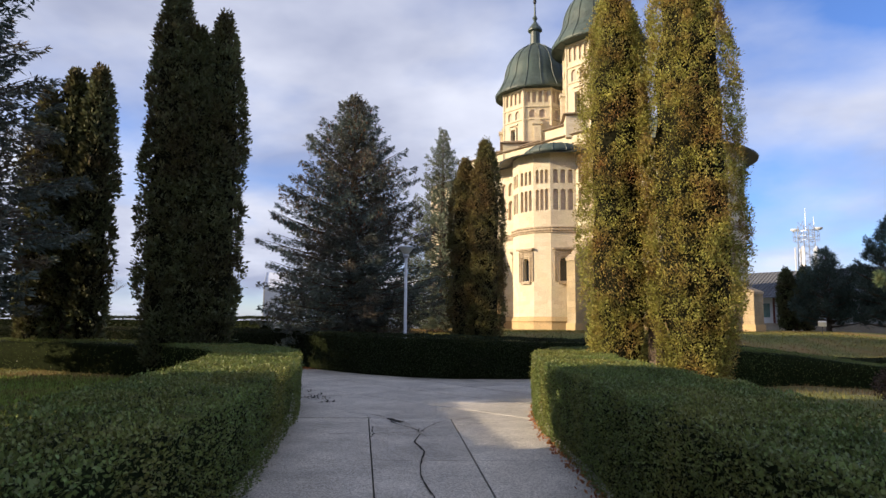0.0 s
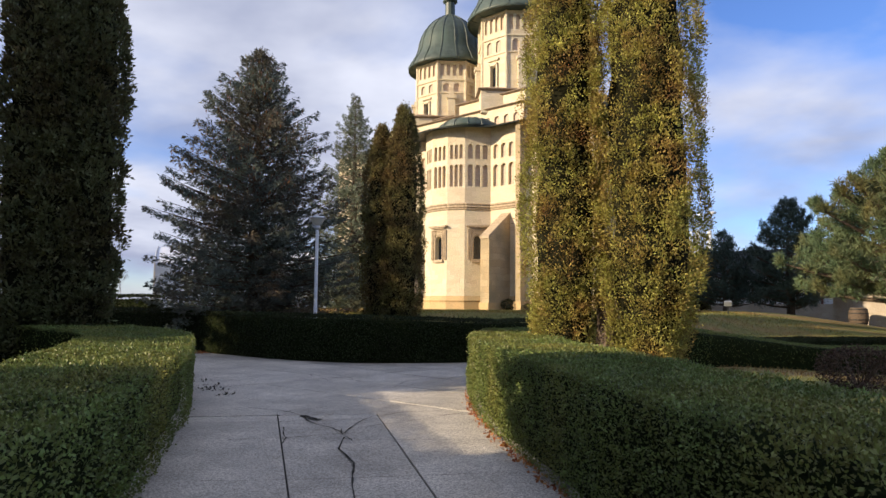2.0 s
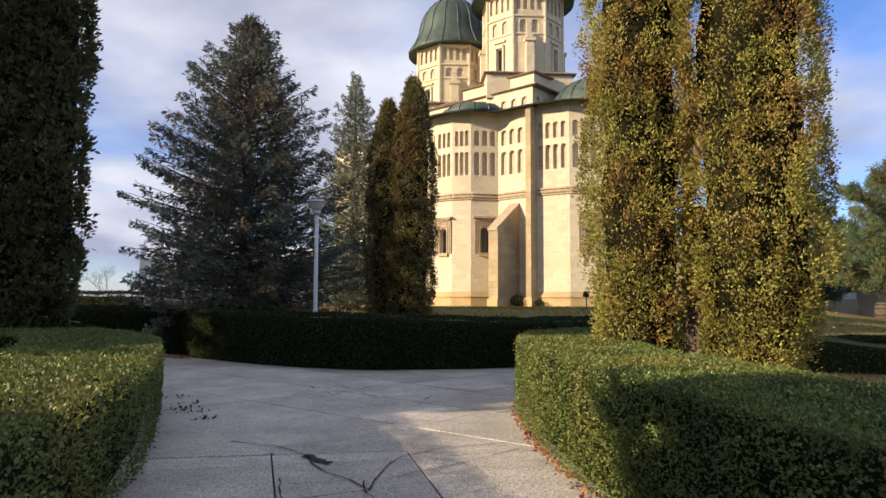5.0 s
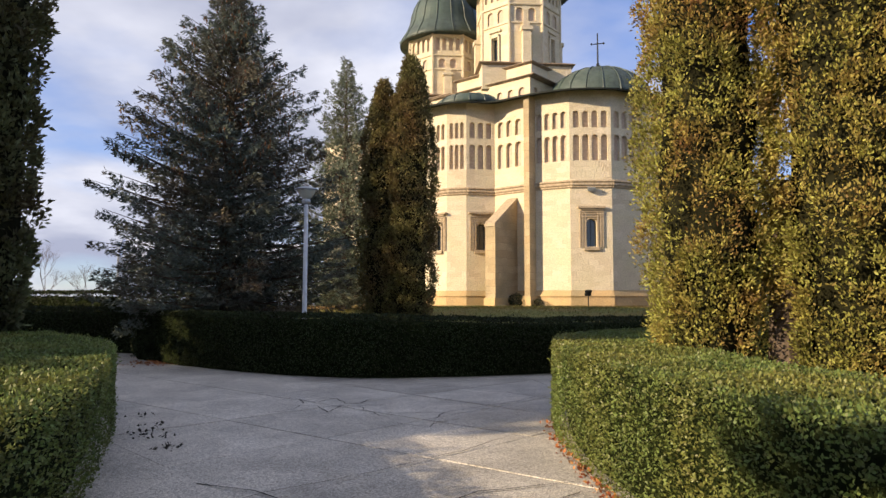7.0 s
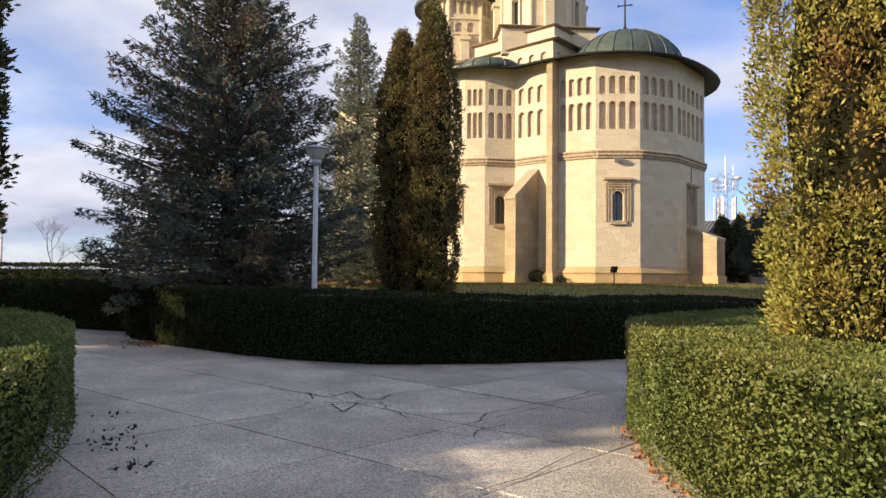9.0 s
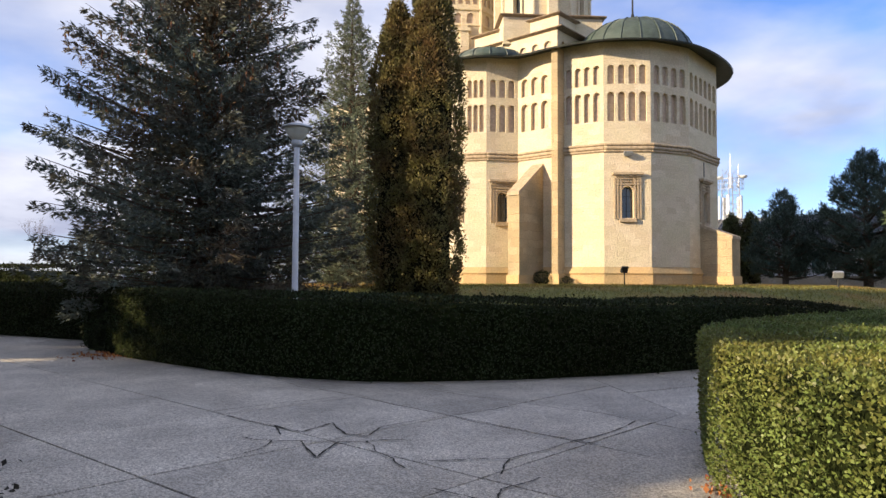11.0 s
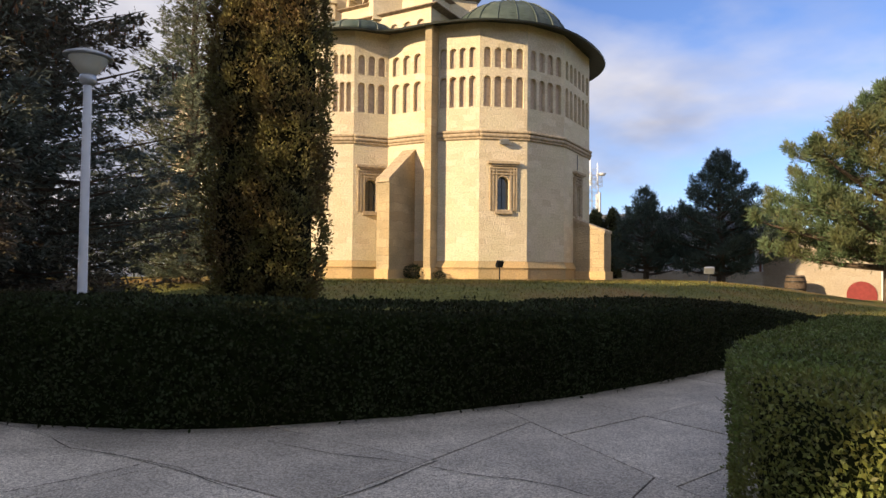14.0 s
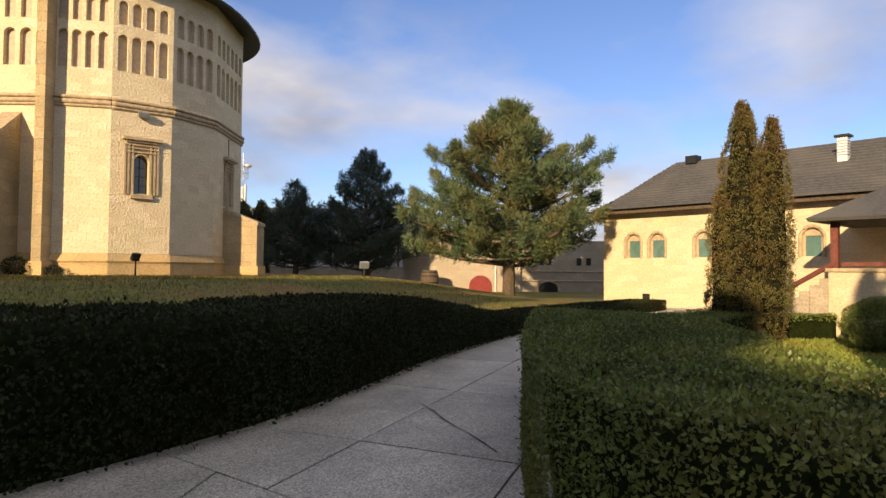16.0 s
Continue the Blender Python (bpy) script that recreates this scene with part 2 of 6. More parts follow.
BLADE = material("grass_blade", (0.155, 0.15, 0.042), 0.3, 3, 0.7, 0, island=0.35, trans=0.3, tint=(0.30, 0.17, 0.07), tscale=0.3)
LAWN = material("lawn_blade", (0.19, 0.25, 0.05), 0.3, 3, 0.7, 0, island=0.35, trans=0.3, tint=(0.24, 0.24, 0.06), tscale=0.5)
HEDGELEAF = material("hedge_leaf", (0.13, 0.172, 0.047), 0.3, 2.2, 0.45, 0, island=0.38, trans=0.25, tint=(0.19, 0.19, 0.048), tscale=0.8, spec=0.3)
# hedge leaf darkened in its colour for the hedges that stand in shade
HEDGESHADE = material("shaded_hedge_leaf", (0.031, 0.041, 0.017), 0.3, 2.2, 0.6, 0, island=0.5, trans=0.2, tint=(0.022, 0.023, 0.009), tscale=0.8, spec=0.12)
# body colour that paints the gaps behind the leaves as shade
HEDGECORE = material("hedge_core_shade", (0.012, 0.017, 0.005), 0.5, 14, 0.95, 0.8, 30, spec=0.05)
THUJALEAF = material("thuja_spray", (0.32, 0.31, 0.075), 0.35, 1.4, 0.65, 0, island=0.45, trans=0.3, tint=(0.27, 0.155, 0.052), tscale=1.5)
THUJADARK = material("dark_thuja_spray", (0.115, 0.125, 0.055), 0.35, 1.4, 0.7, 0, island=0.4, trans=0.25, tint=(0.09, 0.07, 0.03), tscale=0.9)
THUJABROWN = material("brown_thuja_spray", (0.145, 0.135, 0.05), 0.35, 1.4, 0.7, 0, island=0.4, trans=0.3, tint=(0.17, 0.11, 0.045), tscale=0.9)
CONE = material("spruce_cone", (0.16, 0.085, 0.045), 0.3, 20, 0.85, 0, island=0.3)
# near-black stands for the shade deep inside the crowns
THUJACORE = material("thuja_core_shade", (0.014, 0.014, 0.007), 0.5, 5, 0.95, 0.8, 12, spec=0.05)
SPRUCE = material("blue_spruce_needles", (0.12, 0.148, 0.128), 0.3, 1.2, 0.7, 0, island=0.4, trans=0.15, tint=(0.13, 0.095, 0.06), tscale=0.5)
FIR = material("fir_needles", (0.17, 0.20, 0.14), 0.3, 1.2, 0.7, 0, island=0.4, trans=0.2, tint=(0.15, 0.15, 0.10), tscale=0.5)
PINE = material("pine_needles", (0.095, 0.145, 0.075), 0.3, 1.0, 0.65, 0, island=0.4, trans=0.2, tint=(0.15, 0.13, 0.045), tscale=0.5)
DARKPINE = material("dark_pine_needles", (0.07, 0.10, 0.08), 0.3, 1.0, 0.7, 0, island=0.4, trans=0.15)
BARK = material("bark", (0.10, 0.075, 0.055), 0.4, 12, 0.95, 0.8, 25)
TWIG = material("bare_twig", (0.16, 0.13, 0.12), 0.3, 6, 0.9, 0)
BUSH = material("barberry_leaf", (0.08, 0.05, 0.035), 0.3, 4, 0.7, 0, island=0.5, trans=0.2)


# ---- helpers for meshes ----
def link_mesh(name, me, mat, parent=None, label="", smooth=False):
    me.materials.append(mat)
    if smooth:
        me.shade_smooth()
    ob = new(name, me)
    if parent:
        ob.parent = parent
    if label:
        ob["label"] = label
    return ob


def wall_uv(bm):
    """Metres along and up for walls that have no UVs yet."""
    uv = bm.loops.layers.uv.new("UVMap")
    bm.normal_update()
    for f in bm.faces:
        n = f.normal
        t = Vector((-n.y, n.x, 0))
        t = t.normalized() if t.length > 0.1 else Vector((1, 0, 0))
        up = Vector((0, 0, 1)) if abs(n.z) < 0.7 else Vector((0, 1, 0))
        for lp in f.loops:
            lp[uv].uv = (lp.vert.co.dot(t), lp.vert.co.dot(up))


def part(name, bm, mat, parent=None, label="", smooth=False):
    if mat in (STONE, PLINTH, ASHLAR, HOUSEWALL, ROUGHWALL) and not bm.loops.layers.uv:
        bmesh.ops.recalc_face_normals(bm, faces=bm.faces)
        wall_uv(bm)
    me = bpy.data.meshes.new(name)
    bm.to_mesh(me)
    bm.free()
    return link_mesh(name, me, mat, parent, label, smooth)


def thing(name, label, category, at=(0, 0, 0), group="", kind=""):
    ob = new(name)
    ob.location = at
    return tagged(ob, label, category, group, kind)


def quads(name, q, mat, parent=None, label="", smooth=False):
    """A mesh out of an (n, k, 3) array of loose faces."""
    q = np.asarray(q, dtype=np.float32)
    n, k = q.shape[:2]
    me = bpy.data.meshes.new(name)
    me.vertices.add(n * k)
    me.vertices.foreach_set("co", q.reshape(-1))
    me.loops.add(n * k)
    me.loops.foreach_set("vertex_index", np.arange(n * k, dtype=np.int32))
    me.polygons.add(n)
    me.polygons.foreach_set("loop_start", np.arange(0, n * k, k, dtype=np.int32))
    me.update(calc_edges=True)
    return link_mesh(name, me, mat, parent, label, smooth)


def add_box(bm, lo, hi, m=None, bevel=0.0):
    v = [bm.verts.new((x, y, z)) for x in (lo[0], hi[0]) for y in (lo[1], hi[1]) for z in (lo[2], hi[2])]
    fs = [bm.faces.new([v[i] for i in f]) for f in ((0, 1, 3, 2), (4, 6, 7, 5), (0, 4, 5, 1), (2, 3, 7, 6), (0, 2, 6, 4), (1, 5, 7, 3))]
    if m is not None:
        bmesh.ops.transform(bm, matrix=m, verts=v)
    if bevel:
        bmesh.ops.bevel(bm, geom=list({e for f in fs for e in f.edges}), offset=bevel, segments=2, affect="EDGES")


def box(lo, hi, m=None, bevel=0.0):
    bm = bmesh.new()
    add_box(bm, lo, hi, m, bevel)
    return bm


def add_lathe(bm, profile, n=24, at=(0, 0), turn=0.0, closed=True):
    """Rings of n points at each (radius, z)."""
    rings = []
    for r, z in profile:
        rings.append([bm.verts.new((at[0] + r * math.cos(turn + 2 * math.pi * i / n), at[1] + r * math.sin(turn + 2 * math.pi * i / n), z)) for i in range(n)])
    for a, b in zip(rings, rings[1:]):
        for i in range(n):
            bm.faces.new((a[i], a[(i + 1) % n], b[(i + 1) % n], b[i]))
    if closed:
        bm.faces.new(list(reversed(rings[0])))
        bm.faces.new(rings[-1])


def lathe(profile, n=24, at=(0, 0), turn=0.0):
    bm = bmesh.new()
    add_lathe(bm, profile, n, at, turn)
    return bm


def add_tube(bm, pts, radii, n=6):
    pts = [Vector(p) for p in pts]
    rings = []
    for i, p in enumerate(pts):
        d = (pts[min(i + 1, len(pts) - 1)] - pts[max(i - 1, 0)]).normalized()
        x = d.orthogonal().normalized()
        y = d.cross(x)
        rings.append([bm.verts.new(p + radii[i] * (math.cos(2 * math.pi * k / n) * x + math.sin(2 * math.pi * k / n) * y)) for k in range(n)])
    for a, b in zip(rings, rings[1:]):
        for k in range(n):
            bm.faces.new((a[k], a[(k + 1) % n], b[(k + 1) % n], b[k]))
    bm.faces.new(rings[-1])


def add_prism(bm, poly, z0, z1):
    lo = [bm.verts.new((x, y, z0)) for x, y in poly]
    hi = [bm.verts.new((x, y, z1)) for x, y in poly]
    n = len(poly)
    for i in range(n):
        bm.faces.new((lo[i], lo[(i + 1) % n], hi[(i + 1) % n], hi[i]))
    bm.faces.new(hi)
    bm.faces.new(list(reversed(lo)))


def prism(poly, z0, z1):
    bm = bmesh.new()
    add_prism(bm, poly, z0, z1)
    return bm


# ---- ground ----
def smooth(a, b, x):
    t = min(1.0, max(0.0, (x - a) / (b - a)))
    return t * t * (3 - 2 * t)


# edges of the clipped hedges, on the side of the path and on the far side
RIGHT_FRONT = [(1.25, -6), (1.3, 0), (1.32, 6.8), (1.3, 9), (1.45, 11), (1.75, 12.5), (2.17, 13.5), (2.57, 14.2), (3.15, 14.75), (3.95, 15.27), (4.8, 15.77), (6.85, 16.93), (9.3, 18.1), (14, 19.5), (22, 19.5)]
RIGHT_BACK = [(2.55, -6), (2.6, 0), (2.62, 6.8), (2.62, 9), (2.75, 10.5), (3.0, 11.8), (3.3, 12.7), (3.75, 13.35), (4.2, 13.7), (4.75, 14.0), (5.8, 14.6), (7.4, 15.4), (9.9, 16.6), (14.4, 17.8), (22, 17.7)]
LEFT_FRONT = [(-1.35, -6), (-1.4, 2), (-1.62, 5.7), (-2.0, 8.4), (-2.2, 10.4), (-2.75, 13.0), (-3.3, 14.6), (-4.2, 16.2), (-5.6, 17.6), (-8, 19.3), (-14, 22), (-22, 23)]
LEFT_BACK = [(-2.75, -6), (-2.8, 2), (-3.0, 5.7), (-3.4, 8.4), (-3.7, 10.3), (-4.2, 12.4), (-4.7, 13.7), (-5.5, 15.0), (-6.7, 16.2), (-8.8, 17.7), (-14.4, 20.2), (-22, 21.2)]
RING_FRONT = [(-4.4, 21.5), (-2.35, 19.0), (-0.6, 17.72), (1.3, 17.38), (3.8, 17.78), (5.6, 18.35), (7.8, 19.3), (11.2, 20.4), (16, 21.6), (24, 21.8)]
RING_BACK = [(-5.2, 22.7), (-3.0, 21.3), (-1.5, 20.0), (-0.1, 19.05), (1.3, 18.75), (3.5, 19.1), (5.2, 19.65), (7.3, 20.6), (10.8, 21.7), (15.8, 22.9), (24, 23.1)]
FAR_FRONT = [(-4.3, 22.9), (-6.6, 24.7), (-9.5, 26.4), (-14, 28), (-24, 29)]
FAR_BACK = [(-3.5, 24.0), (-5.9, 25.9), (-9.0, 27.6), (-13.7, 29.3), (-24, 30.3)]


def middle(a, b):
    return [((p[0] + q[0]) / 2, (p[1] + q[1]) / 2) for p, q in zip(a, b)]


PAVED = middle(RIGHT_FRONT, RIGHT_BACK) + [(26, 18.6), (26, 22.4)] + middle(RING_FRONT, RING_BACK[:1] + RING_BACK[2:])[::-1] + middle(FAR_FRONT, FAR_BACK) + middle(LEFT_FRONT, LEFT_BACK)[::-1]


def paved(x, y):
    """Whether a place lies between the hedges."""
    inside = False
    for (x0, y0), (x1, y1) in zip(PAVED, PAVED[1:] + PAVED[:1]):
        if (y0 > y) != (y1 > y) and x < x0 + (x1 - x0) * (y - y0) / (y1 - y0):
            inside = not inside
    return inside


def ground_z(x, y):
    d = math.hypot(x - 9, y - 46)
    z = 1.02 * (1 - smooth(16.5, 26.5, d)) - 0.05
    z -= 0.55 * smooth(7, 17, x) * (1 - smooth(20, 27, y))
    if not paved(x, y):
        z += 0.09
    return z + 0.03 * noise.noise((x * 0.5, y * 0.5, 0))


def build_ground():
    near = np.arange(-30, 60.1, 0.75)
    far = np.array([70, 90, 130, 200, 350, 700, 1500, 3000])
    xs = np.concatenate([-30 - (far[::-1] - 60), near, far])
    ys = np.concatenate([-30 - (far[::-1] - 60), near, far])
    bm = bmesh.new()
    grid = [[bm.verts.new((x, y, ground_z(x, y) - (0.0 if -30 <= x <= 60 and -30 <= y <= 60 else 0.5))) for x in xs] for y in ys]
    for j in range(len(ys) - 1):
        for i in range(len(xs) - 1):
            bm.faces.new((grid[j][i], grid[j][i + 1], grid[j + 1][i + 1], grid[j + 1][i]))
    tagged(part("ground", bm, GRASS, smooth=True), "mown winter grass on a low mound, with bare brown patches", "grass", kind="structure")


build_ground()



def resample(line, n):
    p = np.array(line, float)
    for _ in range(2):
        q = [p[0]]
        for a, b in zip(p, p[1:]):
            q += [a * 0.75 + b * 0.25, a * 0.25 + b * 0.75]
        p = np.array(q + [p[-1]])
    s = np.concatenate([[0], np.cumsum(np.linalg.norm(np.diff(p, axis=0), axis=1))])
    u = np.linspace(0, s[-1], n)
    return np.stack([np.interp(u, s, p[:, 0]), np.interp(u, s, p[:, 1])], 1)


rng = np.random.default_rng(7)


def leaf_quads(pos, nrm, length, width, spread, face=None):
    """Pointed leaves round the way nrm at pos, each a folded diamond; with face their blades turn that way."""
    n = len(pos)
    d = nrm + rng.normal(0, spread, (n, 3))
    d /= np.linalg.norm(d, axis=1)[:, None]
    s = np.cross(d, rng.normal(0, 1, (n, 3)) if face is None else face + rng.normal(0, 0.5, (n, 3)))
    s /= np.linalg.norm(s, axis=1)[:, None] + 1e-6
    L = (length * rng.uniform(0.6, 1.3, n))[:, None]
    W = (width * rng.uniform(0.7, 1.2, n))[:, None]
    up = np.cross(s, d)
    mid = pos + d * L * 0.45
    return np.stack([pos, mid + s * W * 0.5 + up * W * 0.15, pos + d * L, mid - s * W * 0.5 + up * W * 0.15], 1)


def hedge_drop(x, fall=0.0):
    """How far the clipped tops come down with the ground towards the old house."""
    return 0.65 * smooth(6, 14, x) + fall * smooth(0.0, 3.5, x)


def hedge(label, front, back, height, density, leaf, mat, fall=0.0):
    """A clipped hedge between two lines: a plain core coloured as inner shade, and a skin of leaves."""
    ob = thing("hedge", label, "hedge")
    n = 90
    f, b = resample(front, n), resample(back, n)
    seed = rng.uniform(0, 50)
    bm = bmesh.new()
    rows = []
    sect = [(0.13, 0.0), (0.10, 0.25), (0.08, 0.6), (0.09, 0.88), (0.15, 0.94), (0.5, 0.95), (0.85, 0.94), (0.91, 0.88), (0.92, 0.5), (0.89, 0.0)]
    for i in range(n):
        row = []
        for w, h in sect:
            inner = min(max(i, 0), n - 1)
            p = f[inner] * (1 - w) + b[inner] * w
            if i in (0, n - 1):
                nb = 1 if i == 0 else n - 2
                step = f[nb] * (1 - w) + b[nb] * w - p
                p = p + step / np.linalg.norm(step) * 0.12
            k = noise.noise((p[0] * 1.6 + seed, p[1] * 1.6, h * 2))
            row.append(bm.verts.new((p[0] + 0.05 * k, p[1] + 0.05 * k, (ground_z(*p) if h == 0 else 0) + h * (height * 0.97 - hedge_drop(p[0], fall)) + 0.02 * k)))
        rows.append(row)
    for a, c in zip(rows, rows[1:]):
        for k in range(len(sect) - 1):
            bm.faces.new((a[k], a[k + 1], c[k + 1], c[k]))
    bm.faces.new(rows[0])
    bm.faces.new(list(reversed(rows[-1])))
    part("core", bm, HEDGECORE, ob, "plain core coloured as the shade between the leaves", smooth=True)
    # skin
    pos, nrm = [], []

    def scatter(p0, p1, q0, q1, count, normal):
        u, v = rng.random((2, count, 1))
        pos.append((p0 * (1 - u) + p1 * u) * (1 - v) + (q0 * (1 - u) + q1 * u) * v)
        nrm.append(np.tile(normal, (count, 1)))

    z3 = lambda p, z: np.array([p[0], p[1], z])
    full = density
    for i in range(n - 1):
        # the stretches beside the walk are the densest
        density = full if full < 1500 or (1.5 < f[i][1] < 19 and -6 < f[i][0] < 7) else full * 0.22
        wide = np.linalg.norm(f[i + 1] - f[i])
        top = np.linalg.norm(b[i] - f[i])
        t = (f[i + 1] - f[i]) / wide
        out = np.array([-t[1], t[0], 0]) * (1 if np.dot([-t[1], t[0]], f[i] - b[i]) > 0 else -1)
        scatter(z3(f[i], 0.04), z3(f[i + 1], 0.04), z3(f[i], height), z3(f[i + 1], height), int(density * wide * height), out)
        scatter(z3(f[i], height), z3(f[i + 1], height), z3(b[i], height), z3(b[i + 1], height), int(density * wide * top * 1.1), np.array([0, 0, 1.0]))
        wide = np.linalg.norm(b[i + 1] - b[i])
        scatter(z3(b[i], 0.04), z3(b[i + 1], 0.04), z3(b[i], height), z3(b[i + 1], height), int(density * wide * height * 0.15), -out)
    for k, s in ((0, -1), (n - 1, 1)):
        t = f[k] - f[k - s]
        t = t / np.linalg.norm(t)
        scatter(z3(f[k], 0.04), z3(b[k], 0.04), z3(f[k], height), z3(b[k], height), int(density * height * np.linalg.norm(b[k] - f[k])), np.array([t[0], t[1], 0]))
    pos, nrm = np.concatenate(pos), np.concatenate(nrm)
    pos[:, 2] -= np.array([hedge_drop(x, fall) for x in pos[:, 0]]) * pos[:, 2] / height
    # uneven clipping and hollows
    bumpy = np.array([noise.noise((p[0] * 1.5, p[1] * 1.5, p[2] * 2.2)) + 0.6 * noise.noise((p[0] * 6, p[1] * 6, p[2] * 6)) for p in pos])
    pos = pos + nrm * (bumpy * 0.035 - rng.random(len(pos)) ** 2 * 0.07)[:, None]
    shoots = rng.random(len(pos)) < 0.03
    pos[shoots] += nrm[shoots] * rng.uniform(0, 0.05, (shoots.sum(), 1))
    hollow = np.array([noise.noise((p[0] * 3.1 + 7, p[1] * 3.1, p[2] * 2.4)) for p in pos])
    keep = hollow < 0.46 + 0.2 * rng.random(len(pos))
    pos, nrm = pos[keep], nrm[keep]
    up = np.tile([0, 0, 0.35], (len(pos), 1))
    leaves = quads("leaves", leaf_quads(pos, nrm * 0.45 + up, leaf, leaf * 0.68, 0.6, nrm), mat, ob, "small glossy green leaves")
    leaves["kind"] = "stuff"
    return ob


# ---- trees ----
def thuja(label, at, stems, height_core, mat, density, leaflets, clump, spray, kind_name="thuja"):
    """Columns (dx, dy, radius, height) of upright sprays round solid cores coloured as inner shade."""
    base = ground_z(*at)
    ob = thing(kind_name, label, "tree", (at[0], at[1], base))
    bm = bmesh.new()
    add_tube(bm, [(0, 0, -0.1), (0, 0, 0.6), (0.03, 0.02, 2.5)], [0.2, 0.16, 0.1], 9)
    part("trunk", bm, BARK, ob)
    core = bmesh.new()
    pos, nrm = [], []
    for dx, dy, r, h in stems:
        sd = rng.uniform(0, 90)
        bottom = height_core

        def radius(u):
            return r * min(1.0, 0.55 + 2.2 * u) * (1 - max(0.0, (u - 0.62) / 0.38) ** 2.0 * 0.86)

        n, rings = 14, []
        for j in range(25):
            u = j / 24
            z = bottom + u * (h - bottom)
            rings.append([core.verts.new((dx + c * radius(u) * 0.66 * (1 + 0.25 * noise.noise((c * 2 + sd, s * 2, z * 1.3))), dy + s * radius(u) * 0.66 * (1 + 0.25 * noise.noise((c * 2 + sd, s * 2, z * 1.3))), z)) for c, s in ((math.cos(6.2832 * i / n), math.sin(6.2832 * i / n)) for i in range(n))])
        for a, b in zip(rings, rings[1:]):
            for i in range(n):
                core.faces.new((a[i], a[(i + 1) % n], b[(i + 1) % n], b[i]))
        core.faces.new(rings[-1])
        core.faces.new(list(reversed(rings[0])))
        count = int(density * 6.28 * r * (h - bottom))
        u = rng.random(count)
        th = rng.uniform(0, 6.2832, count)
        c, s = np.cos(th), np.sin(th)
        z = bottom + u * (h - bottom)
        rr = np.array([radius(x) for x in u])
        k = np.array([noise.noise((a * 2 + sd, b * 2, zz * 1.1)) + 0.8 * noise.noise((a * 4 + sd, b * 4, zz * 2.4)) for a, b, zz in zip(c, s, z)])
        rr = rr * np.minimum(1.08, 0.90 + 0.30 * k) - clump * 0.4
        centre = np.stack([dx + c * rr, dy + s * rr, z], 1)
        out = np.stack([c, s, np.full(count, 0.35)], 1)
        # every clump is a small upright fan of scaly leaflets
        size = clump * rng.uniform(0.6, 1.35, (count, 1, 1))
        dirs = out[:, None, :] * 0.8 + rng.normal(0, 0.62, (count, leaflets, 3)) + np.array([0, 0, 0.25])
        dirs /= np.linalg.norm(dirs, axis=2)[:, :, None]
        pos.append((centre[:, None, :] + dirs * size * rng.uniform(0.35, 1.0, (count, leaflets, 1)) * np.array([1, 1, 1.5])).reshape(-1, 3))
        nrm.append((dirs + np.array([0, 0, 0.35])).reshape(-1, 3))
    part("crown_core", core, THUJACORE, ob, "solid core coloured as the shade inside the crown", smooth=True)
    pos, nrm = np.concatenate(pos), np.concatenate(nrm)
    tagged(quads("crown", leaf_quads(pos, nrm, spray, spray * 0.5, 0.4), mat, ob, "flat scaly foliage sprays"), kind="stuff")
    return ob


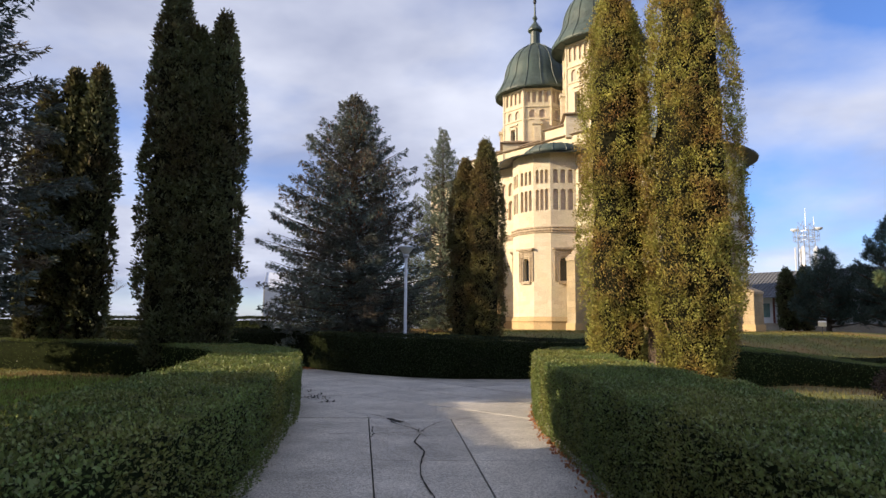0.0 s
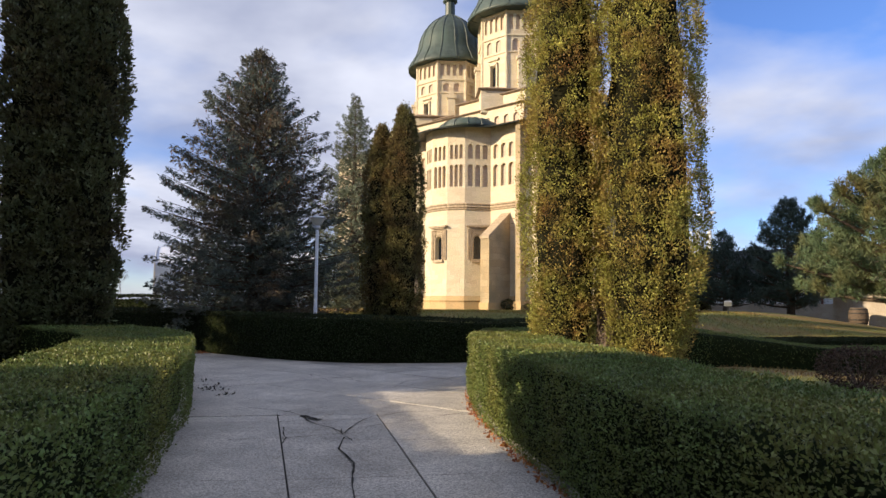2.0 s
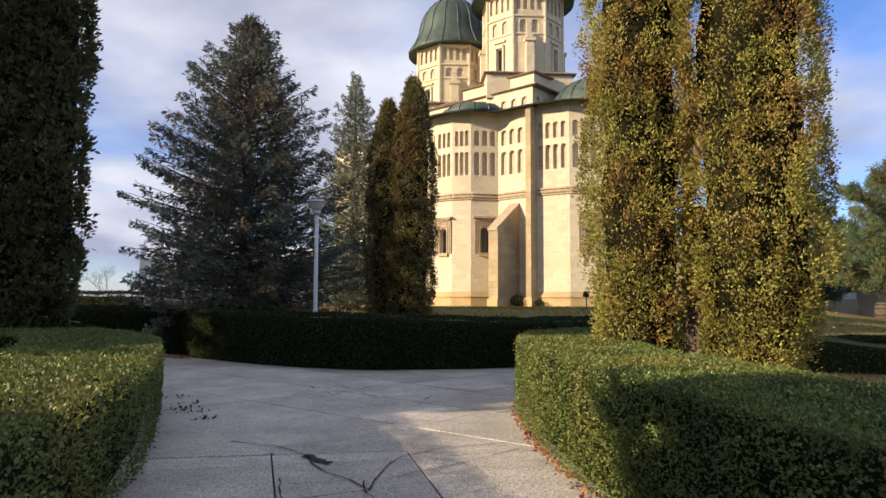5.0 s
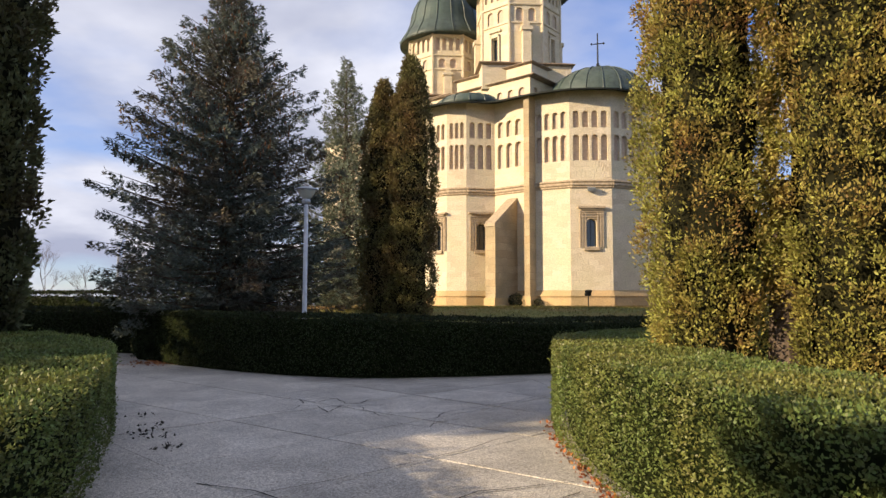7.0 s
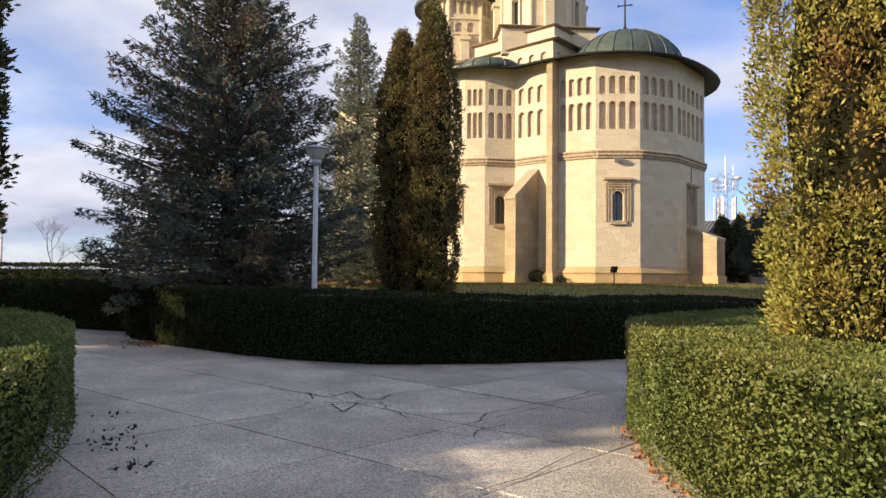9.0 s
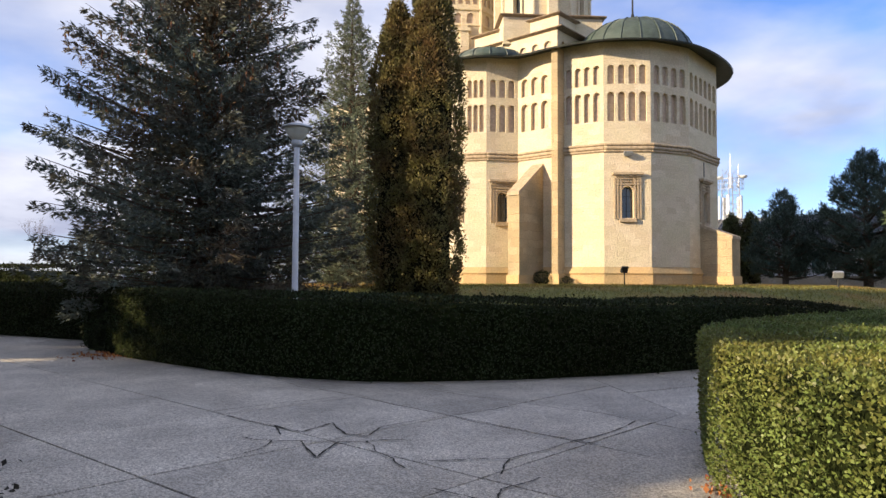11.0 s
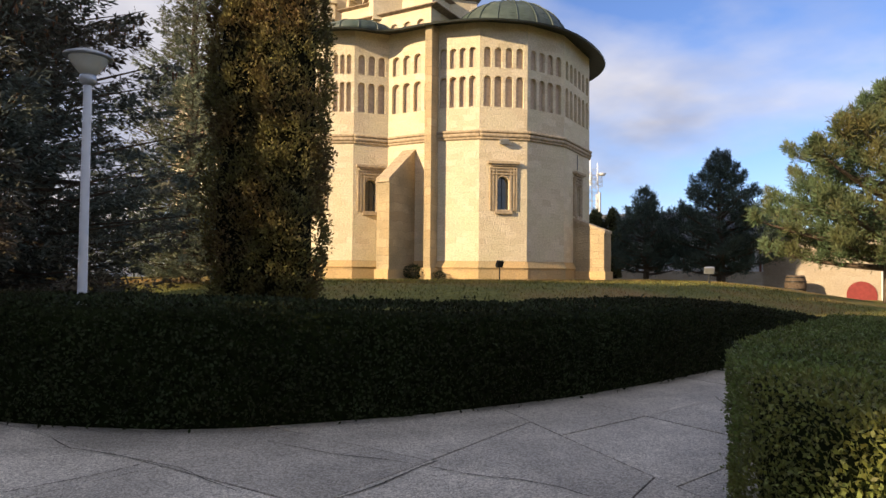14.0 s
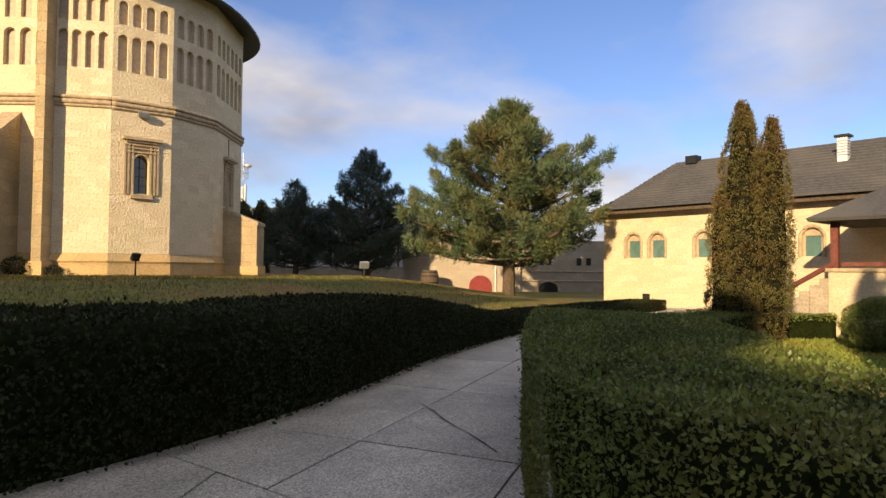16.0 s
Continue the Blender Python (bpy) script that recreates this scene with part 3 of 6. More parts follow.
def spruce(label, at, height, radius, mat, branches, droop, needle, low=0.4, kind_name="spruce_tree", fill=1.0, power=0.9, cones=0):
    base = ground_z(*at)
    ob = thing(kind_name, label, "tree", (at[0], at[1], base))
    bm = bmesh.new()
    add_tube(bm, [(0, 0, -0.1), (0.02, 0, height * 0.3), (0, 0.03, height * 0.7), (0, 0, height * 0.97)], [0.02 * height + 0.06, 0.016 * height + 0.04, 0.006 * height + 0.02, 0.01], 9)
    part("trunk", bm, BARK, ob)
    wood = bmesh.new()
    P, D, S = [], [], []
    for k in range(branches):
        u = ((k + rng.random()) / branches) ** 1.25
        z = low + u * (height - low - 0.15)
        th = k * 2.399963 + rng.normal(0, 0.25)
        L = max(0.12, radius * (1 - u) ** power * rng.uniform(0.62, 1.2) * (0.66 + 0.34 * min(1, u * 5)))
        c, s = math.cos(th), math.sin(th)
        lift = 0.55 * u - droop * (1 - u)
        m = max(3, int(L / 0.22))
        pts = []
        for j in range(m + 1):
            f = j / m
            pts.append((c * L * f, s * L * f, z + L * (lift * f + 0.18 * f * f * (1 if droop > 0 else 0.6)) - 0.0))
        add_tube(wood, [pts[0], pts[m // 2], pts[-1]], [0.012 + 0.012 * L, 0.01 + 0.005 * L, 0.004], 4)
        pts = np.array(pts)
        count = int(L * 34 * fill) + 8
        f = rng.random(count) ** 0.75
        pp = np.stack([np.interp(f, np.linspace(0, 1, m + 1), pts[:, a]) for a in range(3)], 1)
        side = rng.choice([-1.0, 1.0], count)
        reach = (0.10 + 0.42 * L * (1 - f) * 0.75) * rng.random(count)
        across = np.array([-s, c, 0.0])
        pp += across * (side * reach)[:, None] + np.array([c, s, 0]) * (reach * 0.35)[:, None]
        pp[:, 2] -= reach * (0.18 + 0.5 * max(0, droop)) + rng.random(count) * 0.10 * (1 + 2 * droop)
        dd = np.array([c, s, 0]) * 0.75 + across * (side * 0.6)[:, None]
        dd = dd + np.array([0, 0, 1]) * rng.normal(0.05 - 0.35 * max(0, droop), 0.25, count)[:, None]
        P.append(pp), D.append(dd)
    part("branchwork", wood, BARK, ob, "thin grey-brown limbs")
    P, D = np.concatenate(P), np.concatenate(D)
    q = []
    for _ in range(3):
        q.append(leaf_quads(P + rng.normal(0, needle * 0.12, P.shape), D, needle * 1.1, needle * 0.28, 0.38))
    tagged(quads("crown", np.concatenate(q), mat, ob, "short stiff needles on layered twigs"), kind="stuff")
    if cones:
        high = P[(P[:, 2] > height * 0.45) & (np.hypot(P[:, 0], P[:, 1]) > 0.25)]
        c = high[rng.integers(0, len(high), cones)]
        tri = []
        for k in range(5):
            a, b = 6.2832 * k / 5, 6.2832 * (k + 1) / 5
            pa, pb = (np.array([0.022 * math.cos(t), 0.022 * math.sin(t), -0.06]) for t in (a, b))
            tri += [np.stack([c, c + pa, c + pb], 1), np.stack([c + np.array([0, 0, -0.15]), c + pb, c + pa], 1)]
        tagged(quads("cone_cluster", np.concatenate(tri), CONE, ob, "hanging red-brown cones"), kind="stuff")
    return ob


def pine(label, at, height, radius, mat, tufts, trunk_clear, kind_name="pine_tree", needle=0.24):
    base = ground_z(*at)
    ob = thing(kind_name, label, "tree", (at[0], at[1], base))
    bm = bmesh.new()
    add_tube(bm, [(0, 0, -0.2), (0.05, 0.02, height * 0.2), (-0.05, 0.05, height * 0.5), (0.02, 0, height * 0.93)], [0.034 * height, 0.03 * height, 0.017 * height, 0.02], 10)
    part("trunk", bm, BARK, ob)
    wood = bmesh.new()
    limbs = 62
    P = []
    us = [0, 0.15, 0.3, 0.5, 0.62, 0.74, 0.86, 1]
    wide = [0.86, 1.0, 0.92, 0.84, 0.66, 0.44, 0.26, 0.08]
    for k in range(limbs):
        u = (k + rng.random()) / limbs
        th = k * 2.399963 + rng.normal(0, 0.3)
        L = radius * float(np.interp(u, us, wide)) * rng.uniform(0.68, 1.06)
        rise = 0.02 + 0.5 * u
        z = trunk_clear * height + u * height * (0.96 - trunk_clear) - L * rise * 0.6
        z = max(z, trunk_clear * height * 0.9)
        c, s = math.cos(th), math.sin(th)
        pts = [Vector((c * L * f, s * L * f, z + L * (rise * f + 0.14 * f * f))) for f in (0, 0.35, 0.7, 1)]
        add_tube(wood, pts, [0.028 * L + 0.02, 0.02 * L + 0.012, 0.012 * L + 0.008, 0.01], 5)
        # side shoots, each ending in a tuft that turns up
        for _ in range(max(4, int(tufts / limbs * (0.15 + L / radius) * 1.2))):
            f = 1.03 - 0.72 * rng.random() ** 1.25
            w = (0.34 * L * (1.1 - f) + 0.16) * rng.normal(0, 0.85)
            r2 = L * f - abs(w) * 0.25
            h = z + L * (rise * f + 0.14 * f * f) + rng.uniform(-0.12, 0.3) + 0.06 * abs(w)
            tip = (c * r2 - s * w, s * r2 + c * w, h)
            if rng.random() < 0.35:
                root = pts[1].lerp(pts[3], min(1.0, max(0.0, f - 0.4) * 1.4))
                add_tube(wood, [root, root.lerp(Vector(tip), 0.6), tip], [0.014, 0.01, 0.005], 3)
            P.append(tip)
    part("branchwork", wood, BARK, ob, "rough brown limbs")
    P = np.array(P)
    n = len(P)
    out = P / (np.linalg.norm(P * np.array([1, 1, 0.0]), axis=1)[:, None] + 0.1) * np.array([1, 1, 0.0])
    q = []
    for k in range(34):
        d = rng.normal(0, 0.62, (n, 3)) + out * 0.45 + np.array([0, 0, 0.75])
        d /= np.linalg.norm(d, axis=1)[:, None]
        along = (out * 0.35 + np.array([0, 0, 0.8])) * (rng.random((n, 1)) * 0.34 - 0.2)
        q.append(leaf_quads(P + along + d * needle * 0.42, d, needle, 0.036, 0.08))
    tagged(quads("crown", np.concatenate(q), mat, ob, "long needles in rounded tufts"), kind="stuff")
    return ob


def bare_tree(at, height, seed):
    ob = thing("bare_tree", "leafless grey tree beyond the hedges", "tree", (at[0], at[1], ground_z(*at) - 0.5), "bare trees on the skyline")
    r2 = random.Random(seed)
    bm = bmesh.new()

    def grow(p, d, L, r, depth):
        q = p + d * L
        add_tube(bm, [p, (p + q) / 2 + Vector((r2.uniform(-1, 1), r2.uniform(-1, 1), 0)) * L * 0.05, q], [r, r * 0.8, r * 0.6], 4)
        if depth:
            for _ in range(3 if depth > 1 else 4):
                e = (d + Vector((r2.uniform(-1, 1), r2.uniform(-1, 1), r2.uniform(-0.2, 0.7))) * 0.75).normalized()
                grow(q - d * L * r2.uniform(0, 0.4), e, L * r2.uniform(0.6, 0.8), r * 0.55, depth - 1)

    grow(Vector((0, 0, 0)), Vector((0, 0, 1)), height * 0.3, height * 0.009, 5)
    part("branchwork", bm, TWIG, ob)


# ---- masonry walls ----
class Wall:
    """Faces in the plane of a wall that runs from a to b: (s, z) along and up, d inwards. UVs are metres."""

    def __init__(self):
        self.bm = bmesh.new()
        self.uv = self.bm.loops.layers.uv.new("UVMap")

    def plane(self, a, b):
        self.a = Vector((a[0], a[1], 0))
        t = Vector((b[0] - a[0], b[1] - a[1], 0))
        self.length = t.length
        self.t = t.normalized()
        self.n = Vector((-self.t.y, self.t.x, 0))  # outwards, to the left of a->b
        return self

    def at(self, s, z, d=0.0):
        return self.a + self.t * s - self.n * d + Vector((0, 0, z))

    def face(self, pts):
        f = self.bm.faces.new([self.bm.verts.new(self.at(*p)) for p in pts])
        off = self.a.x * 0.7 + self.a.y * 1.3
        for lp, p in zip(f.loops, pts):
            lp[self.uv].uv = (p[0] + off + (p[2] if len(p) > 2 else 0), p[1])
        return f

    def rect(self, s0, s1, z0, z1, d=0.0):
        if s1 - s0 > 1e-4 and z1 - z0 > 1e-4:
            self.face([(s0, z0, d), (s1, z0, d), (s1, z1, d), (s0, z1, d)])

    def niche(self, s0, s1, z0, z1, w, sill, top, depth, back=True, arch=True, seg=8):
        """A cell of wall with an arched recess of width w in its middle. The back goes to another mesh if back is a Wall."""
        c, r = (s0 + s1) / 2, w / 2
        spring = top - r if arch else top
        self.rect(s0, s1, z0, sill)
        self.rect(s0, c - r, sill, spring)
        self.rect(c + r, s1, sill, spring)
        arc = [(c - r * math.cos(math.pi * k / seg), spring + r * math.sin(math.pi * k / seg)) for k in range(seg + 1)] if arch else [(c - r, top), (c + r, top)]
        # over the arch
        outer = [(s0 + (s1 - s0) * k / (len(arc) - 1), z1) for k in range(len(arc))]
        self.face([(s0, spring), (c - r, spring), (s0, z1)])
        self.face([(c + r, spring), (s1, spring), (s1, z1)])
        for (p, q, o, n) in zip(arc, arc[1:], outer, outer[1:]):
            self.face([p, q, n, o])
        edge = [(c - r, sill)] + arc + [(c + r, sill)]
        for p, q in zip(edge, edge[1:] + edge[:1]):
            self.face([(*p, 0), (*p, depth), (*q, depth), (*q, 0)])
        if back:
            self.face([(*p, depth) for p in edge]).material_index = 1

    def done(self, name, mat, parent, label=""):
        bmesh.ops.remove_doubles(self.bm, verts=self.bm.verts, dist=0.0005)
        return part(name, self.bm, mat, parent, label)


# ---- church ----
CH_M, CH_A, CH_L = Vector((16.595, 37.745)), Vector((-0.635, 0.773)), Vector((-0.773, -0.635))
CH_G = 0.92  # ground at its foot


def ch(u, v):
    p = CH_M + CH_A * u + CH_L * v
    return (p.x, p.y)


APSE = [(0.0, 1.815), (0.92, 3.74), (2.515, 5.01), (4.35, 5.43)]
SIDE = [(6.76, 5.43), (7.73, 6.64), (8.69, 7.10)]
SIDE += [(18.6 - u, v) for u, v in reversed(SIDE)]
HALF = APSE + SIDE + [(20.8, 5.43)]
OUTLINE = HALF + [(u, -v) for u, v in reversed(HALF)]  # from the altar's end down the near side and back
Z_PLINTH, Z_STRING, Z_ARC1, Z_ARC2, Z_TOP = 1.85, 7.0, 8.22, 9.88, 11.5


def offset(outline, d):
    """The outline moved outwards by d."""
    res, n = [], len(outline)
    for i in range(n):
        p, q, r = (Vector(outline[(i + k) % n]) for k in (-1, 0, 1))
        e, f = (q - p).normalized(), (r - q).normalized()
        ne, nf = Vector((-e.y, e.x)), Vector((-f.y, f.x))
        m = (ne + nf)
        k = d / max(0.35, 1 + ne.dot(nf))
        res.append(tuple(q + m * k))
    return res


# outward is to the left of the outline
def build_church():
    church = thing("church", "cream limewashed stone church with green domes, towers and blind arcades", "church", (*ch(9, 0), CH_G))
    inv = Matrix.Translation((-church.location[0], -church.location[1], -CH_G))

    def put(name, bm, mat, label="", parent=None, smooth_it=False):
        bmesh.ops.transform(bm, matrix=inv, verts=bm.verts)
        ob = part(name, bm, mat, parent or church, label, smooth_it)
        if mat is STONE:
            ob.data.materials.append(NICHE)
        return ob

    wall, plinth = Wall(), Wall()
    n = len(OUTLINE)
    windows = []
    for i in range(n):
        p, q = OUTLINE[i], OUTLINE[(i + 1) % n]
        wall.plane(ch(*p), ch(*q))
        Lw = wall.length
        near = p[1] > -2 and q[1] > -2.5 and p[0] < 20.5
        has_win = False
        if near:
            mid = ((p[0] + q[0]) / 2, (p[1] + q[1]) / 2)
            # windows in the altar's end, in every second face of the conches
            has_win = any(abs(mid[0] - a) < 0.05 and abs(mid[1] - b) < 0.05 for a, b in ((0.0, 0.0), (1.7175, 4.375), (7.245, 6.035), (9.3, 7.10), (11.355, 6.035)))
        if has_win:
            w = 0.5
            c = Lw / 2
            wall.rect(0, c - 0.42, Z_PLINTH, Z_STRING)
            wall.rect(c + 0.42, Lw, Z_PLINTH, Z_STRING)
            wall.rect(c - 0.42, c + 0.42, Z_PLINTH, 3.85)
            wall.rect(c - 0.42, c + 0.42, 5.65, Z_STRING)
            wall.niche(c - 0.42, c + 0.42, 3.85, 5.65, w, 3.98, 5.35, 0.32, back=False)
            windows.append((wall.a.copy(), wall.t.copy(), wall.n.copy(), c))
        else:
            wall.rect(0, Lw, Z_PLINTH, Z_STRING)
        wall.rect(0, Lw, Z_STRING, Z_ARC1)
        if near and Lw > 1.0:
            cells = 4 if Lw < 2.6 else max(3, round(Lw / 0.62))
            if Lw < 1.9 and p[0] > 6:
                cells = 3
            if p[1] == 5.43 and q[1] == 5.43 and p[0] < 7:
                cells = 4
            pad = 0.1
            wall.rect(0, pad, Z_ARC1, Z_TOP)
            wall.rect(Lw - pad, Lw, Z_ARC1, Z_TOP)
            cw = (Lw - 2 * pad) / cells
            for k in range(cells):
                s0 = pad + k * cw
                wall.niche(s0, s0 + cw, Z_ARC1, Z_ARC2 - 0.12, cw * 0.72, Z_ARC1 + 0.03, 9.55, 0.17, back=True)
                wall.niche(s0, s0 + cw, Z_ARC2 - 0.12, Z_TOP, cw * 0.68, Z_ARC2 + 0.02, 10.75, 0.15, back=True)
        else:
            wall.rect(0, Lw, Z_ARC1, Z_TOP)
        wall.rect(0, Lw, Z_TOP, Z_TOP + 0.3)
        # plinth, 8 cm proud with a chamfered top
        a2, b2 = offset(OUTLINE, 0.09)[i], offset(OUTLINE, 0.09)[(i + 1) % n]
        plinth.plane(ch(*a2), ch(*b2))
        plinth.rect(0, plinth.length, CH_G - 0.6, Z_PLINTH - 0.35)
        a3, b3 = offset(OUTLINE, 0.16)[i], offset(OUTLINE, 0.16)[(i + 1) % n]
        lo = plinth.length
        plinth.face([(0, Z_PLINTH - 0.35, 0), (lo, Z_PLINTH - 0.35, 0), (lo, Z_PLINTH - 0.27, -0.05), (0, Z_PLINTH - 0.27, -0.05)])
        plinth.face([(0, Z_PLINTH - 0.27, -0.05), (lo, Z_PLINTH - 0.27, -0.05), (lo, Z_PLINTH, 0.1), (0, Z_PLINTH, 0.1)])
    for w, nm, mt, lb in ((wall, "wall", STONE, "cream limewashed coursed stone"), (plinth, "plinth", PLINTH, "stained ochre stone plinth")):
        bmesh.ops.remove_doubles(w.bm, verts=w.bm.verts, dist=0.0005)
        put(nm, w.bm, mt, lb)

    # twisted string course: three rolls round the walls
    bm = bmesh.new()
    for dz, r, o in ((Z_STRING + 0.05, 0.085, 0.03), (Z_STRING + 0.2, 0.06, 0.07), (Z_STRING - 0.08, 0.05, 0.02)):
        rr = offset(OUTLINE, o)
        pts = [Vector((*ch(*p), dz)) for p in rr]
        for p, q in zip(pts, pts[1:] + pts[:1]):
            m = max(2, int((q - p).length / 0.16))
            add_tube(bm, [p.lerp(q, k / m) for k in range(m + 1)], [r * (1 + 0.16 * (k % 2)) for k in range(m + 1)], 7)
    put("string_course", bm, TRIMSTONE, "rope-carved stone string course", smooth_it=True)

    # windows with carved frames
    for a, t, nn, c in windows:
        def w3(s, z, d):
            return a + t * (c + s) - nn * d + Vector((0, 0, z))

        def slab(bm, s0, s1, z0, z1, d0, d1):
            v = [bm.verts.new(w3(s, z, d)) for s in (s0, s1) for d in (d0, d1) for z in (z0, z1)]
            for f in ((0, 1, 3, 2), (4, 6, 7, 5), (0, 4, 5, 1), (2, 3, 7, 6), (0, 2, 6, 4), (1, 5, 7, 3)):
                bm.faces.new([v[k] for k in f])

        bm = bmesh.new()
        arc = [(-0.25 * math.cos(math.pi * k / 10), 5.10 + 0.25 * math.sin(math.pi * k / 10)) for k in range(11)]
        bm.faces.new([bm.verts.new(w3(s, z, 0.26)) for s, z in [(-0.25, 3.98)] + arc + [(0.25, 3.98)]])
        win = put("window", bm, GLASS, "dark leaded glass in an arched stone frame")
        bm = bmesh.new()
        for s0 in (-0.30, -0.44, -0.55):
            for sg in (1, -1):
                slab(bm, sg * s0 - 0.03, sg * s0 + 0.03, 3.95, 5.72, -0.07, 0.02)
        for z0 in (5.45, 5.58, 5.70):
            slab(bm, -0.58, 0.58, z0 - 0.025, z0 + 0.025, -0.09, 0.02)
        add_tube(bm, [w3(s * 1.12, 3.98 if z < 4 else 5.10 + (z - 5.10) * 1.12, -0.03) for s, z in [(-0.25, 3.98)] + arc + [(0.25, 3.98)]], [0.035] * 13, 6)
        put("frame", bm, TRIMSTONE, "crossed stone rods", win)
        bm = bmesh.new()
        slab(bm, -0.66, 0.66, 5.86, 5.96, -0.22, 0.02)
        slab(bm, -0.52, 0.52, 5.78, 5.86, -0.14, 0.02)
        put("hood", bm, TRIMSTONE, "weathered stone hood", win)
        bm = bmesh.new()
        slab(bm, -0.36, 0.36, 3.80, 3.95, -0.13, 0.02)
        put("sill", bm, TRIMSTONE, "", win)
        if abs(c - 1.815) < 0.01:
            bm = bmesh.new()
            slab(bm, -0.05, 0.05, 6.1, 6.8, -0.012, 0.05)
            put("slit", bm, IRON, "narrow dark slit above the altar window")
        bm = bmesh.new()
        for z0 in (4.3, 4.62, 4.94):
            slab(bm, -0.25, 0.25, z0 - 0.01, z0 + 0.01, 0.235, 0.255)
        slab(bm, -0.01, 0.01, 3.98, 5.33, 0.235, 0.255)
        put("glazing_bar", bm, IRON, "", win)

    # corner pilaster where the altar's apse meets the nave
    def wblock(poly, z0, z1):
        return prism([ch(*p) for p in poly], z0, z1)

    for sg in (1,):
        pil = Wall()
        poly = [(4.25, 5.40), (4.25, 5.98), (4.56, 6.0), (4.56, 5.40)]
        for k in range(3):
            pil.plane(ch(*poly[k]), ch(*poly[k + 1]))
            pil.rect(0, pil.length, CH_G - 0.3, Z_TOP + 0.15)
        bmesh.ops.remove_doubles(pil.bm, verts=pil.bm.verts, dist=0.0005)
        put("pilaster", pil.bm, ASHLAR, "bare ashlar corner pilaster")
        put("pilaster_base", wblock([(4.15, 5.40), (4.15, 6.09), (4.66, 6.11), (4.66, 5.40)], CH_G - 0.3, 1.55), PLINTH)

    # the large buttress with a sloping cap, between the conch and the pilaster, and the low one under the altar window
    def buttress(u0, u1, v0, v1, z_out, z_in, horizontal=True):
        b = Wall()
        if horizontal:  # stands out along v
            corners = [(u0, v0), (u0, v1), (u1, v1), (u1, v0)]
        else:
            corners = [(v0, u1), (v1, u1), (v1, u0), (v0, u0)]
        top = [z_in, z_out, z_out, z_in]
        for k in range(3):
            b.plane(ch(*corners[k]), ch(*corners[k + 1]))
            Lw = b.length
            b.face([(0, CH_G - 0.3), (Lw, CH_G - 0.3), (Lw, top[k + 1]), (0, top[k])])
        bmesh.ops.remove_doubles(b.bm, verts=b.bm.verts, dist=0.0005)
        bmesh.ops.recalc_face_normals(b.bm, faces=b.bm.faces)
        o = put("buttress", b.bm, ASHLAR, "stepped ashlar buttress with a sloping cap")
        cap = bmesh.new()
        vs = [ch(*c) for c in corners]
        mid = Vector((sum(v[0] for v in vs) / 4, sum(v[1] for v in vs) / 4))
        lo = [cap.verts.new((*(mid + (Vector(v) - mid) * 1.06), z)) for v, z in zip(vs, top)]
        hi = [cap.verts.new((*(mid + (Vector(v) - mid) * 1.06), z + 0.14)) for v, z in zip(vs, top)]
        for k in range(4):
            cap.faces.new((lo[k], lo[(k + 1) % 4], hi[(k + 1) % 4], hi[k]))
        cap.faces.new(hi)
        cap.faces.new(list(reversed(lo)))
        bmesh.ops.recalc_face_normals(cap, faces=cap.faces)
        put("buttress_cap", cap, TRIMSTONE, "mossy stone slab cap", o)
        foot = [ch(*c) for c in corners]
        put("buttress_foot", prism([tuple(mid + (Vector(v) - mid) * 1.1) for v in foot], CH_G - 0.3, CH_G + 0.55), PLINTH, "worn stepped stone foot", o)

    buttress(5.36, 5.96, 5.40, 7.35, 5.0, 6.55)
    buttress(13.0, 14.1, 5.40, 7.4, 4.6, 6.5)
    buttress(-0.55, 0.55, -0.0, -1.4, 3.15, 3.75, horizontal=False)

    # eaves and low roof
    bm = bmesh.new()
    sections = [(offset(OUTLINE, -0.1), Z_TOP + 0.29), (offset(OUTLINE, 0.25), Z_TOP + 0.26), (offset(OUTLINE, 0.86), Z_TOP + 0.06), (offset(OUTLINE, 0.89), Z_TOP + 0.13), (offset(OUTLINE, -0.2), Z_TOP + 0.42), (offset(OUTLINE, -1.6), Z_TOP + 0.7)]
    def soften(poly):
        for _ in range(2):
            poly = [q for a, b in zip(poly, poly[1:] + poly[:1]) for q in ((a[0] * 0.75 + b[0] * 0.25, a[1] * 0.75 + b[1] * 0.25), (a[0] * 0.25 + b[0] * 0.75, a[1] * 0.25 + b[1] * 0.75))]
        return poly

    rings = [[bm.verts.new((*ch(*p), z)) for p in soften(s)] for s, z in sections]
    ne = len(rings[0])
    for a, b in zip(rings, rings[1:]):
        for i in range(ne):
            bm.faces.new((a[i], a[(i + 1) % ne], b[(i + 1) % ne], b[i]))
    bm.faces.new(rings[-1])
    bmesh.ops.recalc_face_normals(bm, faces=bm.faces)
    put("eave", bm, FASCIA, "dark overhanging sheet-metal eaves")

    def dome(name, u, v, profile, ribs, label, seg=40, mat=COPPER):
        c = ch(u, v)
        bm = lathe(profile, seg, c)
        d = put(name, bm, mat, label, smooth_it=True)
        bm = bmesh.new()
        for k in range(ribs):
            th = 2 * math.pi * k / ribs
            add_tube(bm, [(c[0] + (r + 0.015) * math.cos(th), c[1] + (r + 0.015) * math.sin(th), z + 0.01) for r, z in profile if r > 0.05], [0.035] * len([1 for r, z in profile if r > 0.05]), 5)
        put("standing_seam", bm, COPPER, "raised standing seams", d)
        # horizontal sheet laps
        bm = bmesh.new()
        steps = [p for p in profile if p[0] > 0.2]
